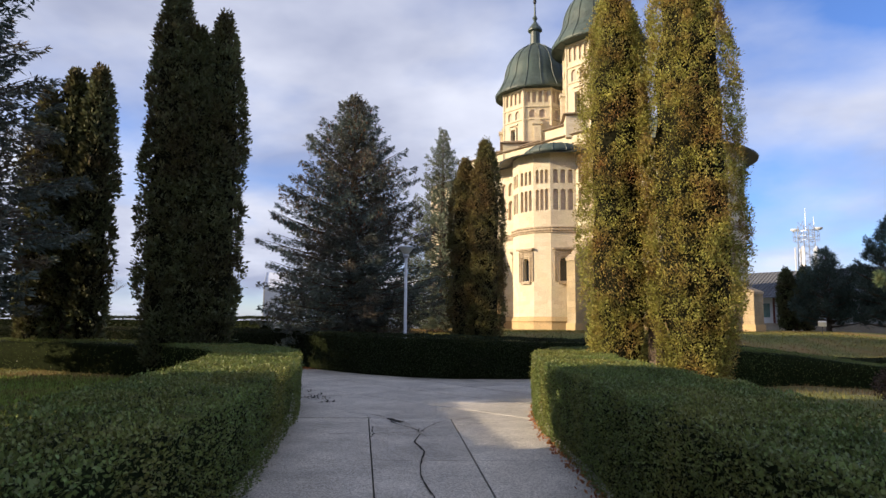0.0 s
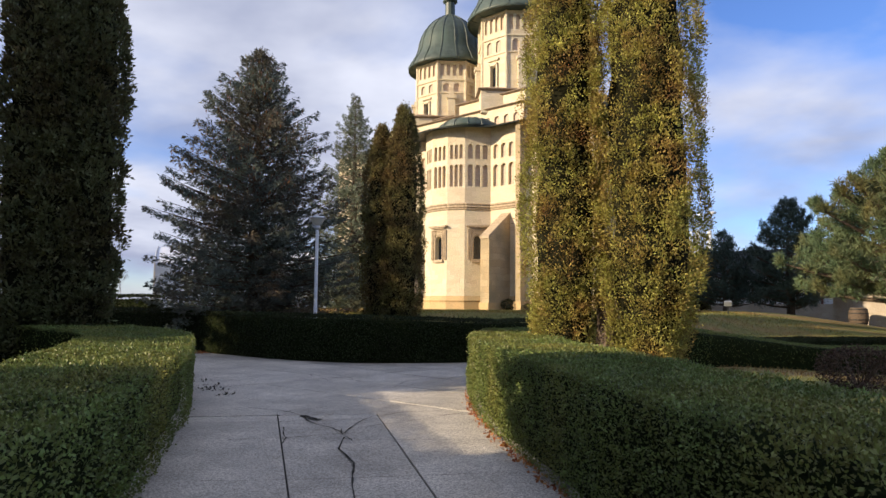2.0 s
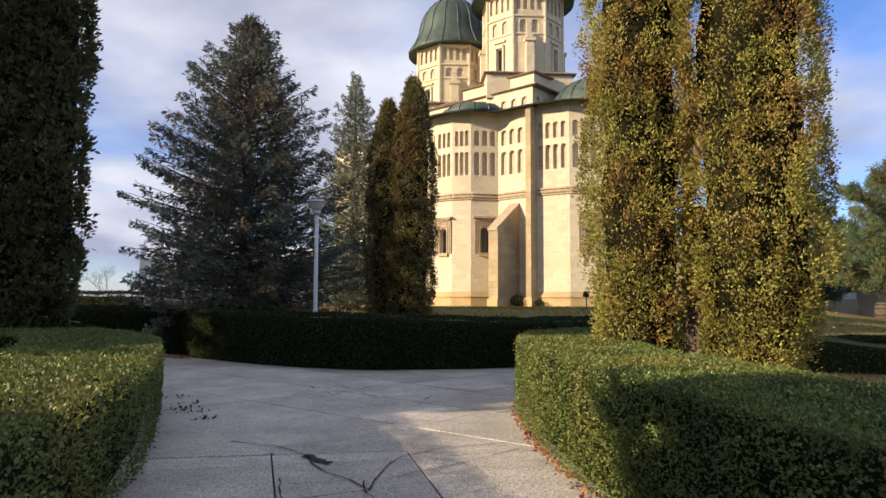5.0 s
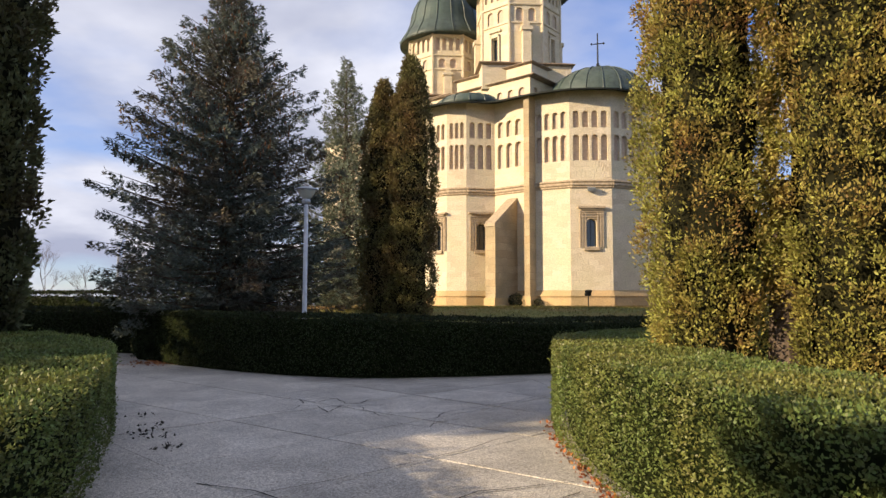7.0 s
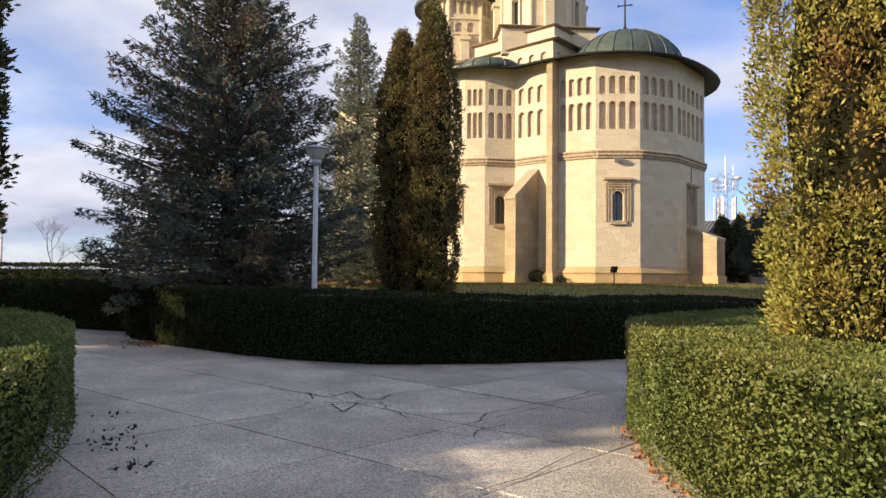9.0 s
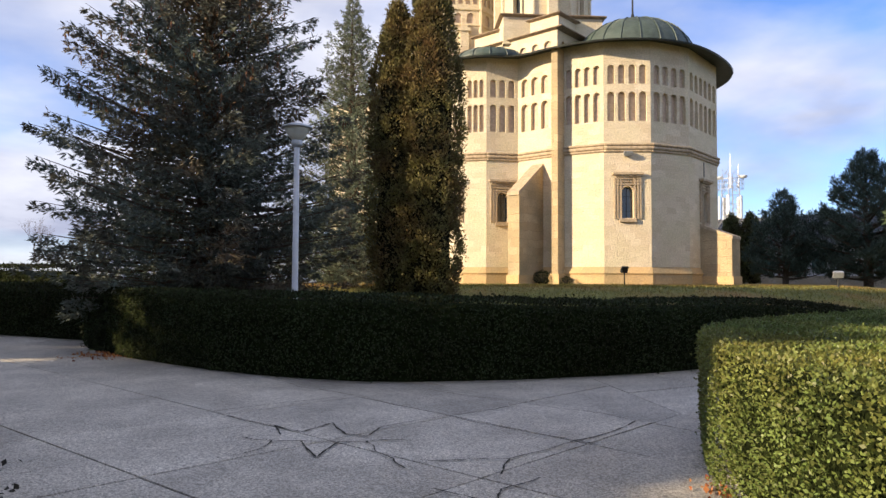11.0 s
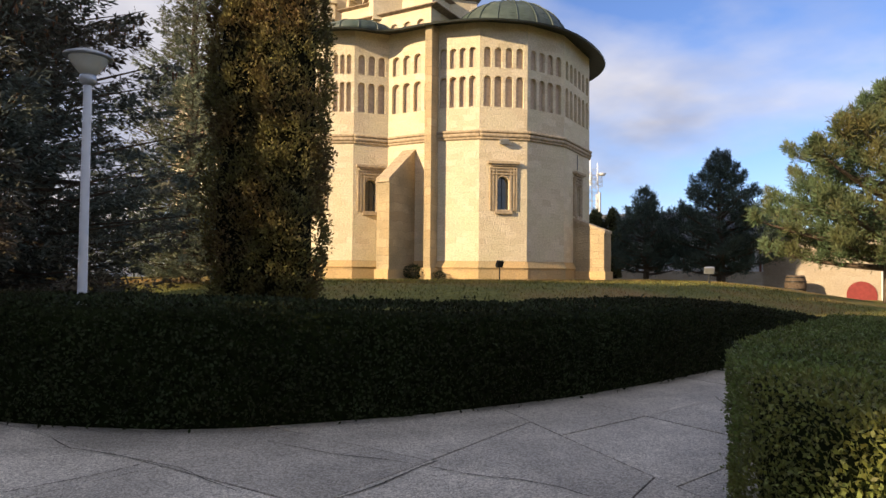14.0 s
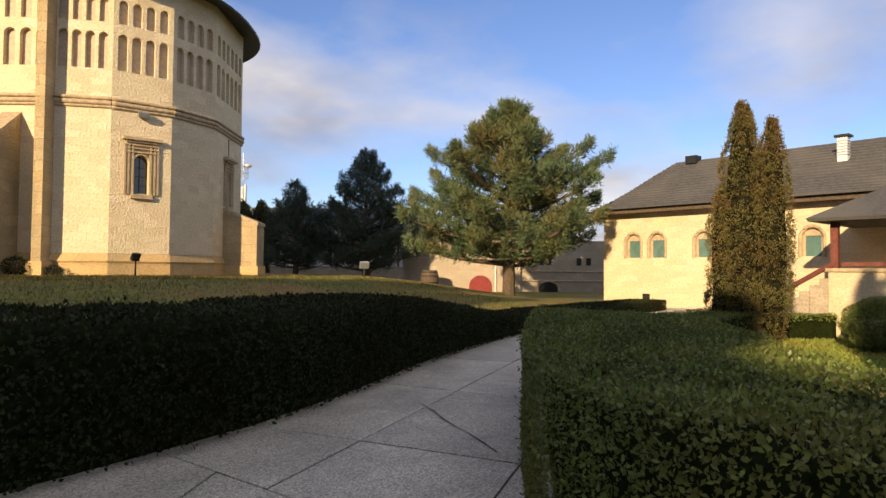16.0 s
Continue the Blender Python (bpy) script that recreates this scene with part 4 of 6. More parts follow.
        for (r0, z0), (r1, z1) in zip(steps, steps[1:]):
            for f in (0.0, 0.5):
                r, z = r0 + (r1 - r0) * f, z0 + (z1 - z0) * f
                add_tube(bm, [(c[0] + r * math.cos(2 * math.pi * k / 32), c[1] + r * math.sin(2 * math.pi * k / 32), z) for k in range(33)], [0.012] * 33, 4)
        tagged(put("sheet_lap", bm, COPPER, "", d), kind="stuff")
        return d

    cap = [(r * math.cos(a) + 0.02, z + h * math.sin(a)) for r, z, h in ((2.92, 12.2, 2.15),) for a in [math.pi / 2 * k / 10 for k in range(11)]]
    altar_dome = dome("altar_dome", 3.5, 0, cap, 20, "low ribbed green sheet-metal dome over the altar")
    small = [(1.9 * math.cos(a) + 0.02, 11.95 + 0.78 * math.sin(a)) for a in [math.pi / 2 * k / 8 for k in range(9)]]
    dome("conch_dome", 8.8, 5.0, small, 14, "shallow green sheet-metal conch roof")
    dome("conch_dome", 8.8, -5.0, small, 14, "shallow green sheet-metal conch roof")

    def cross(u, v, z, h, parent, ball=0.16):
        c = ch(u, v)
        bm = bmesh.new()
        add_lathe(bm, [(0.02, z - 0.1), (ball, z + 0.05), (ball * 1.1, z + 0.2), (ball * 0.6, z + 0.34), (0.05, z + 0.5), (0.035, z + h)], 10, c)
        ax = Vector((0.9, -0.44, 0))
        for zz, w in ((z + h * 0.72, 0.34), ):
            add_tube(bm, [Vector((*c, zz)) - ax * w, Vector((*c, zz)) + ax * w], [0.03, 0.03], 6)
            for sg in (-1, 1):
                add_lathe(bm, [(0.01, zz - 0.07), (0.06, zz), (0.01, zz + 0.07)], 6, tuple((Vector((*c, 0)) + ax * w * sg)[:2]))
        put("cross", bm, IRON, "dark iron cross on a ball", parent)

    cross(3.5, 0, 14.3, 2.2, altar_dome)

    # square base of the nave tower, with its own arcade and cornice
    def storey(u, v, half, z0, z1, cells, z_sill, z_arch, turn=0.0, name="tower_base", long=1.0):
        w = Wall()
        corners = []
        for k in range(4):
            th = turn + math.pi / 4 + k * math.pi / 2
            corners.append(ch(u + long * half * math.sqrt(2) * math.cos(th), v + half * math.sqrt(2) * math.sin(th)))
        for k in range(4):
            w.plane(corners[(k + 1) % 4], corners[k])
            Lw = w.length
            if cells:
                cells = max(2, round((Lw - 0.4) / 0.72))
                cw = (Lw - 0.4) / cells
                w.rect(0, 0.2, z0, z1)
                w.rect(Lw - 0.2, Lw, z0, z1)
                for j in range(cells):
                    w.niche(0.2 + j * cw, 0.2 + (j + 1) * cw, z0, z1, cw * 0.55, z_sill, z_arch, 0.12, back=True)
            else:
                w.rect(0, Lw, z0, z1)
        bmesh.ops.remove_doubles(w.bm, verts=w.bm.verts, dist=0.0005)
        # the outline runs the other way round: face outwards
        bmesh.ops.recalc_face_normals(w.bm, faces=w.bm.faces)
        ob = put(name, w.bm, STONE, "square limewashed base of a tower")
        bm = bmesh.new()
        c = ch(u, v)
        cc = [Vector((x - c[0], y - c[1])) for x, y in corners]
        cen = Vector(c)
        lay = [(1.0, z1 - 0.02), (1 + 0.05 / half, z1), (1 + 0.2 / half, z1 + 0.06), (1 + 0.2 / half, z1 + 0.1), (0.86, z1 + 0.34)]
        rr = [[bm.verts.new((*(cen + x * s), z)) for x in cc] for s, z in lay]
        for a, bb in zip(rr, rr[1:]):
            for i in range(4):
                bm.faces.new((a[i], a[(i + 1) % 4], bb[(i + 1) % 4], bb[i]))
        bm.faces.new(rr[-1])
        bmesh.ops.recalc_face_normals(bm, faces=bm.faces)
        put("cornice", bm, CAPROOF, "thin brown cap of tiles", ob)

    T1, T2 = 8.9, 14.9
    storey(12.3, 0, 3.4, 11.3, 13.62, 9, 12.6, 13.15, long=1.9)
    storey(T1, 0, 2.7, 13.5, 14.65, 0, 0, 0, 0.0)
    storey(T1, 0, 2.62, 13.5, 14.95, 0, 0, 0, math.pi / 4)
    storey(T2, 0, 2.55, 13.1, 14.05, 0, 0, 0, 0.0)
    storey(T2, 0, 2.5, 13.1, 14.3, 0, 0, 0, math.pi / 4)

    def tower(u, R, z0, z1, eave_r, label):
        c = Vector(ch(u, 0))
        turn = math.atan2(CH_A.y, CH_A.x) + math.pi / 8
        pts = [(c.x + R * math.cos(turn - 2 * math.pi * k / 8), c.y + R * math.sin(turn - 2 * math.pi * k / 8)) for k in range(8)]
        w = Wall()
        panes, piers = [], []
        H = z1 - z0
        zs, za = z0 + H * 0.70, z0 + H * 0.80
        for k in range(8):
            p, q = pts[k], pts[(k + 1) % 8]
            w.plane(p, q)
            Lw = w.length
            # top band: four slim arches
            cw = (Lw - 0.24) / 4
            w.rect(0, 0.12, zs, z1), w.rect(Lw - 0.12, Lw, zs, z1)
            for j in range(4):
                w.niche(0.12 + j * cw, 0.12 + (j + 1) * cw, zs, z1, cw * 0.62, za - 0.15, z1 - 0.25, 0.12, back=True)
            # middle: two arches
            zm = z0 + H * 0.50
            cw = (Lw - 0.5) / 2
            w.rect(0, 0.25, z0, zs), w.rect(Lw - 0.25, Lw, z0, zs)
            for j in range(2):
                w.niche(0.25 + j * cw, 0.25 + (j + 1) * cw, zm, zs, cw * 0.6, zm + 0.12, zs - 0.2, 0.1, back=True)
            c0 = Lw / 2
            if k % 2 == 0:
                w.niche(0.25, Lw - 0.25, z0, zm, 0.42, z0 + H * 0.12, z0 + H * 0.36, 0.22, back=True, arch=False)
                dd = 0.17
                g = [(c0 - 0.21, z0 + H * 0.12), (c0 + 0.21, z0 + H * 0.12), (c0 + 0.21, z0 + H * 0.36), (c0 - 0.21, z0 + H * 0.36)]
                glass = bmesh.new()
                glass.faces.new([glass.verts.new(w.at(s, z, dd)) for s, z in g])
                panes.append(glass)
                trims = bmesh.new()
                piers.append(("window_hood", trims))
                for s0, s1, za0, za1 in ((-0.42, 0.42, 0.43, 0.455), (-0.33, -0.23, 0.1, 0.40), (0.23, 0.33, 0.1, 0.40), (-0.38, 0.38, 0.08, 0.11), (-0.33, 0.33, 0.37, 0.40)):
                    v = [trims.verts.new(w.at(c0 + s, z0 + H * z, d)) for s in (s0, s1) for d in (-0.12, 0.02) for z in (za0, za1)]
                    for f in ((0, 1, 3, 2), (4, 6, 7, 5), (0, 4, 5, 1), (2, 3, 7, 6), (0, 2, 6, 4), (1, 5, 7, 3)):
                        trims.faces.new([v[x] for x in f])
            else:
                w.rect(0.25, Lw - 0.25, z0, zm)
                trims = bmesh.new()
                piers.append(("pier", trims))
                for s0, s1, za0, za1, dp in ((-0.25, 0.25, 0.0, 0.40, -0.34), (-0.34, 0.34, 0.40, 0.44, -0.42), (-0.2, 0.2, 0.44, 0.5, -0.2)):
                    v = [trims.verts.new(w.at(c0 + s, z0 + H * z, d)) for s in (s0, s1) for d in (dp, 0.02) for z in (za0, za1)]
                    for f in ((0, 1, 3, 2), (4, 6, 7, 5), (0, 4, 5, 1), (2, 3, 7, 6), (0, 2, 6, 4), (1, 5, 7, 3)):
                        trims.faces.new([v[x] for x in f])
        bmesh.ops.remove_doubles(w.bm, verts=w.bm.verts, dist=0.0005)
        tw = put("tower", w.bm, STONE, label)
        for g in panes:
            put("window", g, GLASS, "dark narrow window", tw)
        for nm, g in piers:
            bmesh.ops.recalc_face_normals(g, faces=g.faces)
            put(nm, g, STONE, "", tw)
        bm = bmesh.new()
        for zz, rr in ((zs, 0.07), (zm, 0.05), (z1 - 0.1, 0.08), (z0 + 0.1, 0.08)):
            ring = [Vector((c.x + (R + 0.02) * math.cos(turn - 2 * math.pi * k / 8), c.y + (R + 0.02) * math.sin(turn - 2 * math.pi * k / 8), zz)) for k in range(9)]
            for a2, b2 in zip(ring, ring[1:]):
                add_tube(bm, [a2, b2], [rr, rr], 6)
        for x, y in pts:
            add_tube(bm, [(x, y, z0), (x, y, z1)], [0.09, 0.09], 6)
        put("moulding", bm, STONE, "slim corner shafts and rings", tw)
        # bell-shaped roof with a wide flared eave
        k = eave_r / 2.8
        prof = [(R * 0.95, z1 - 0.05), (eave_r - 0.25, z1 + 0.05), (eave_r, z1 - 0.05), (eave_r, z1 + 0.1), (eave_r * 0.93, z1 + 0.45 * k), (eave_r * 0.83, z1 + 0.9 * k), (eave_r * 0.775, z1 + 1.3 * k), (eave_r * 0.745, z1 + 1.8 * k), (eave_r * 0.69, z1 + 2.3 * k), (eave_r * 0.60, z1 + 2.8 * k), (eave_r * 0.46, z1 + 3.25 * k), (eave_r * 0.3, z1 + 3.6 * k), (eave_r * 0.17, z1 + 3.8 * k), (0.02, z1 + 3.85 * k)]
        d = dome("tower_roof", u, 0, prof, 16, "bell-shaped green sheet-metal tower roof")
        zt = z1 + 3.75 * k
        put("lantern", lathe([(0.46, zt), (0.48, zt + 0.1), (0.38, zt + 0.2), (0.36, zt + 1.15), (0.55, zt + 1.25), (0.55, zt + 1.35), (0.4, zt + 1.6), (0.15, zt + 1.95), (0.09, zt + 2.1), (0.2, zt + 2.3), (0.09, zt + 2.5), (0.05, zt + 3.4), (0.02, zt + 3.6)], 12, tuple(c)), COPPER, "slim sheet-metal lantern", d)
        cross(u, 0, zt + 3.5, 1.9, d, 0.12)

    tower(T1, 2.58, 14.8, 20.4, 3.3, "octagonal limewashed tower with carved piers")
    tower(T2, 2.58, 13.8, 18.5, 3.05, "octagonal limewashed tower with carved piers")

    # security spotlight box under the string course
    w = Wall().plane(ch(0.92, 3.74), ch(2.515, 5.01))
    return w


CHURCH_FACE = build_church()

# ---- hedges and trees ----
hedge("clipped evergreen hedge along the concrete path, sunlit", RIGHT_FRONT, RIGHT_BACK, 0.96, 3600, 0.0245, HEDGELEAF)
hedge("clipped evergreen hedge along the concrete path, mostly shaded", LEFT_FRONT, LEFT_BACK, 0.90, 1900, 0.028, HEDGELEAF)
hedge("long clipped hedge round the church mound, its leaves coloured as in shade", RING_FRONT, RING_BACK, 1.12, 1000, 0.044, HEDGESHADE, 0.1)
hedge("clipped hedge at the lawn's far side, its leaves coloured as in shade", FAR_FRONT, FAR_BACK, 1.15, 700, 0.06, HEDGESHADE)
hedge("tall hedge closing the lawn at the skyline, its leaves coloured as in shade", [(-7.6, 28.3), (-14, 31.0), (-27, 33.5)], [(-7.3, 29.5), (-13.7, 32.3), (-27, 34.9)], 1.62, 500, 0.07, HEDGESHADE)

thuja("tall double arborvitae with yellow-green and rust-brown foliage", (3.6, 11.2), [(-0.48, 0.4, 0.66, 7.6), (0.56, -0.28, 0.80, 8.2)], 0.3, THUJALEAF, 76, 36, 0.15, 0.042)
thuja("tall dark column of three arborvitae on the lawn", (-6.55, 16.9), [(-0.5, -0.1, 0.62, 10.4), (0.05, 0.1, 0.68, 9.0), (0.68, 0.2, 0.6, 9.5)], 0.3, THUJADARK, 36, 22, 0.17, 0.11)
thuja("dark clump of arborvitae columns at the lawn's edge", (-11.5, 20.4), [(-0.9, 0, 0.62, 8.6), (-0.2, 0.2, 0.66, 9.2), (0.62, 0.1, 0.56, 9.3)], 0.3, THUJADARK, 22, 16, 0.22, 0.16)
thuja("slender brown-green arborvitae with two tips", (1.34, 22.6), [(0.14, 0, 0.66, 7.5), (-0.52, 0.3, 0.62, 6.9)], 0.2, THUJABROWN, 60, 26, 0.16, 0.068)
thuja("brown-green arborvitae in front of the old house", (19.9, 17.85), [(-0.1, 0.28, 0.58, 6.5), (0.05, -0.42, 0.5, 5.95), (-0.1, 0.80, 0.42, 4.2)], 0.1, THUJABROWN, 60, 22, 0.12, 0.056)
thuja("small dark arborvitae behind the church", (27.2, 51.0), [(-0.5, 0.35, 0.62, 4.6), (0.5, -0.35, 0.6, 4.7)], 0.1, THUJADARK, 20, 16, 0.25, 0.2)

spruce("broad blue-green spruce with brown cones in its top", (-3.25, 24.0), 9.95, 3.95, SPRUCE, 350, 0.24, 0.115, low=0.75, fill=2.1, power=0.78, cones=1100)
spruce("slender grey-green fir beside the spruce", (0.04, 31.0), 9.75, 2.9, FIR, 280, 0.12, 0.11, low=0.3, kind_name="fir_tree", fill=1.8)
spruce("large dark spruce with drooping branches beside the lawn, at the edge of view or outside it, casting shade", (-13.1, 16.2), 11.6, 3.9, SPRUCE, 290, 0.3, 0.2, low=2.1, fill=0.9, power=0.45)
# unseen tree, inferred from the shade over the near hedges
spruce("large dark spruce with drooping branches beside the lawn, at the edge of view or outside it, casting shade", (-8.4, 0.7), 11.5, 6.2, SPRUCE, 320, 0.2, 0.75, low=0.3, fill=0.5, power=1.1)
# unseen tree added to shade the far hedge
spruce("large dark spruce with drooping branches beside the lawn, at the edge of view or outside it, casting shade", (-20.5, 22.6), 11.8, 3.2, SPRUCE, 240, 0.3, 0.6, low=0.3, fill=0.45, power=0.4)

# another unseen tree, added to shade the path and the right hedge's bend
spruce("large dark spruce with drooping branches beside the lawn, at the edge of view or outside it, casting shade", (-14.5, 12.1), 11.8, 3.0, SPRUCE, 260, 0.3, 0.42, low=0.3, fill=0.8, power=0.4)

pine("round-crowned green pine with rust-brown lower needles", (25.4, 29.4), 8.55, 5.0, PINE, 3900, 0.15)
pine("dark pine on the slope by the church", (28.9, 41.9), 7.8, 3.35, DARKPINE, 1700, 0.06)
pine("smaller dark pine on the slope by the church", (26.3, 45.3), 5.5, 2.45, DARKPINE, 800, 0.06)
for k, (x, y, h) in enumerate(((-24, 55, 7), (-31, 60, 8), (-19, 62, 6), (-38, 66, 8), (-15, 70, 7), (-27, 75, 9))):
    bare_tree((x, y), h, k)


def bush(label, at, r, h, mat, n, leaf):
    ob = thing("bush", label, "bush", (at[0], at[1], ground_z(*at)))
    bm = bmesh.new()
    for _ in range(14):
        th, e = rng.uniform(0, 6.28), rng.uniform(0.4, 1.2)
        add_tube(bm, [(0, 0, 0), (0.4 * r * math.cos(th), 0.4 * r * math.sin(th), h * 0.5), (0.8 * r * math.cos(th) * e, 0.8 * r * math.sin(th) * e, h * rng.uniform(0.6, 0.9))], [0.02, 0.014, 0.006], 5)
    part("stem", bm, BARK, ob)
    v = rng.normal(0, 1, (n, 3))
    v /= np.linalg.norm(v, axis=1)[:, None]
    k = 1 - 0.35 * rng.random(n) ** 2 + 0.1 * np.sin(v[:, 0] * 7 + v[:, 1] * 5) * np.cos(v[:, 2] * 6)
    pos = v * k[:, None] * np.array([r, r, h * 0.5]) + np.array([0, 0, h * 0.52])
    tagged(quads("foliage", leaf_quads(pos, v, leaf, leaf * 0.55, 0.7), mat, ob), kind="stuff")


bush("clipped round evergreen bush by the old house", (19.4, 14.9), 0.85, 1.25, HEDGELEAF, 26000, 0.05)
bush("low purple-brown barberry bush on the grass", (8.5, 12.0), 0.65, 0.75, BUSH, 3500, 0.05)
bush("dark weeds at the foot of the church buttress", ch(4.95, 6.15), 0.4, 0.6, HEDGESHADE, 900, 0.07)
bush("dark weeds at the foot of the church wall", ch(4.0, 5.75), 0.3, 0.35, HEDGESHADE, 500, 0.06)
hedge("low clipped hedge by the old house", [(20.6, 17.6), (21.2, 16.9), (21.9, 16.2)], [(21.0, 17.9), (21.6, 17.2), (22.3, 16.5)], 0.2, 900, 0.06, HEDGELEAF, -0.65)


# ---- lamps, floodlights, mast ----
def street_lamp(x, y, top):
    g = ground_z(x, y)
    ob = thing("street_lamp", "white-painted steel path lamp with a shallow cone shade", "lamp", (x, y, g), "path lamps")
    h = top - g
    part("pole", lathe([(0.065, -0.2), (0.065, 0.25), (0.052, 0.3), (0.047, 1.4), (0.042, h - 0.3), (0.04, h - 0.27)], 14), WHITEPAINT, ob, smooth=True)
    part("collar", lathe([(0.05, h - 0.3), (0.085, h - 0.27), (0.085, h - 0.2), (0.06, h - 0.17)], 14), GREYMETAL, ob, smooth=True)
    part("globe", lathe([(0.07, h - 0.19), (0.13, h - 0.12), (0.19, h - 0.03), (0.2, h)], 18), FROST, ob, "clouded glass bowl", smooth=True)
    part("shade", lathe([(0.21, h - 0.01), (0.245, h + 0.0), (0.24, h + 0.02), (0.14, h + 0.06), (0.03, h + 0.075)], 20), GREYMETAL, ob, "flat grey metal cap", smooth=True)


street_lamp(-1.06, 19.45, 3.65)
street_lamp(-14.9, 38.6, 3.85)


def floodlight(x, y, turn, h, mat):
    ob = thing("floodlight", "small ground floodlight on a short post in the grass", "floodlight", (x, y, ground_z(x, y)), "floodlights")
    part("post", lathe([(0.03, -0.1), (0.03, h - 0.14)], 8), IRON, ob)
    m = pose(0, 0, h, 25, 0, turn)
    part("housing", box((-0.17, -0.06, -0.13), (0.17, 0.06, 0.13), m, 0.02), mat, ob)
    part("bracket", box((-0.19, -0.02, -0.15), (0.19, 0.02, -0.12), pose(0, 0, h, 0, 0, turn), 0.005), IRON, ob)
    part("lens", box((-0.14, -0.072, -0.1), (0.14, -0.062, 0.1), m @ pose(0, 0.134, 0)), GLASS, ob)


floodlight(11.5, 35.3, 20, 0.66, IRON)
floodlight(17.25, 30.2, -30, 0.50, GREYMETAL)


def wall_spot():
    w = CHURCH_FACE
    c = w.at(w.length * 0.5, 6.78, -0.16)
    th = math.degrees(math.atan2(w.n.y, w.n.x)) + 90
    ob = thing("wall_floodlight", "small grey floodlight fixed under the church's string course", "floodlight", tuple(c))
    part("housing", box((-0.19, -0.1, -0.1), (0.19, 0.1, 0.1), pose(0, 0, 0, 20, 0, th), 0.02), GREYMETAL, ob)
    part("arm", box((-0.03, 0.05, -0.03), (0.03, 0.2, 0.03), pose(0, 0, 0, 0, 0, th)), IRON, ob)


wall_spot()


def mast():
    ob = thing("antenna_mast", "distant lattice phone mast with white antenna panels", "mast", (39.7, 71.7, ground_z(39.7, 71.7) - 0.4))
    s, top = 0.75, 12.6
    for sx in (-1, 1):
        for sy in (-1, 1):
            bm = bmesh.new()
            add_tube(bm, [(sx * s * 1.1, sy * s * 1.1, 0), (sx * s * 0.75, sy * s * 0.75, top)], [0.06, 0.05], 6)
            part("leg", bm, GREYMETAL, ob)
    for z in np.arange(4, top, 0.9):
        bm = bmesh.new()
        k = 1.1 - 0.35 * z / top
        c = [(-s * k, -s * k), (s * k, -s * k), (s * k, s * k), (-s * k, s * k)]
        for p, q in zip(c, c[1:] + c[:1]):
            add_tube(bm, [(*p, z), (*q, z + 0.9)], [0.025, 0.025], 4)
            add_tube(bm, [(*p, z), (*q, z)], [0.025, 0.025], 4)
        part("bracing", bm, GREYMETAL, ob)
    bm = bmesh.new()
    for z in (10.9, 11.4, 11.9):
        c = [(1.25 * math.cos(a), 1.25 * math.sin(a), z) for a in np.linspace(0, 6.2832, 13)]
        add_tube(bm, c, [0.03] * 13, 4)
    for a in np.linspace(0, 6.2832, 13)[:-1]:
        add_tube(bm, [(1.25 * math.cos(a), 1.25 * math.sin(a), 10.9), (1.25 * math.cos(a), 1.25 * math.sin(a), 11.9)], [0.02, 0.02], 4)
    part("platform_rail", bm, GREYMETAL, ob)
    for a in (0.3, 1.6, 2.7, 3.9, 5.2):
        part("antenna_panel", box((1.05, -0.16, 7.6), (1.2, 0.16, 10.2), pose(0, 0, 0, 0, 0, math.degrees(a)), 0.03), WHITEPAINT, ob)
    for a in (2.2, 5.8):
        part("dish", lathe([(0.02, 0), (0.3, 0.05), (0.42, 0.2), (0.42, 0.3)], 14, (1.2 * math.cos(a), 1.2 * math.sin(a))), WHITEPAINT, ob).location.z = 12.0
    for x, h in ((0, 14.6), (0.9, 13.6)):
        part("rod_antenna", lathe([(0.05, 11.0), (0.04, h - 1), (0.015, h)], 6, (x, 0)), GREYMETAL, ob)


mast()


# ---- shed beyond the trees ----
def shed():
    ob = thing("shed", "pale sheeted shed seen between the trees", "shed", (-6.9, 47.0, 0.3), "")
    w, d = 5.2, 3.4
    for sx, nm in ((-1, "end_wall"), (1, "end_wall")):
        prof = [(-d, 0), (d, 0), (d, 3.3), (d * 0.6, 4.0), (0, 4.5), (-d * 0.6, 4.0), (-d, 3.3)]
        bm = bmesh.new()
        for x in (sx * w, sx * (w - 0.08)):
            bm.faces.new([bm.verts.new((x, y, z)) for y, z in prof])
        part(nm, bm, WHITETENT, ob)
    bm = bmesh.new()
    prof = [(-d, 0), (-d, 3.3), (-d * 0.6, 4.0), (0, 4.5), (d * 0.6, 4.0), (d, 3.3), (d, 0)]
    a = [bm.verts.new((-w - 0.05, y * 1.01, z + 0.02)) for y, z in prof]
    b = [bm.verts.new((w + 0.05, y * 1.01, z + 0.02)) for y, z in prof]
    for k in range(6):
        bm.faces.new((a[k], a[k + 1], b[k + 1], b[k]))
    part("sheeting", bm, WHITETENT, ob)
    for k in range(7):
        bm = bmesh.new()
        x = -w + 2 * w * k / 6
        add_tube(bm, [(x, y * 1.02, z + 0.03) for y, z in prof], [0.04] * 7, 6)
        part("hoop", bm, GREYMETAL, ob)
    ob.rotation_euler.z = radians(12)


shed()


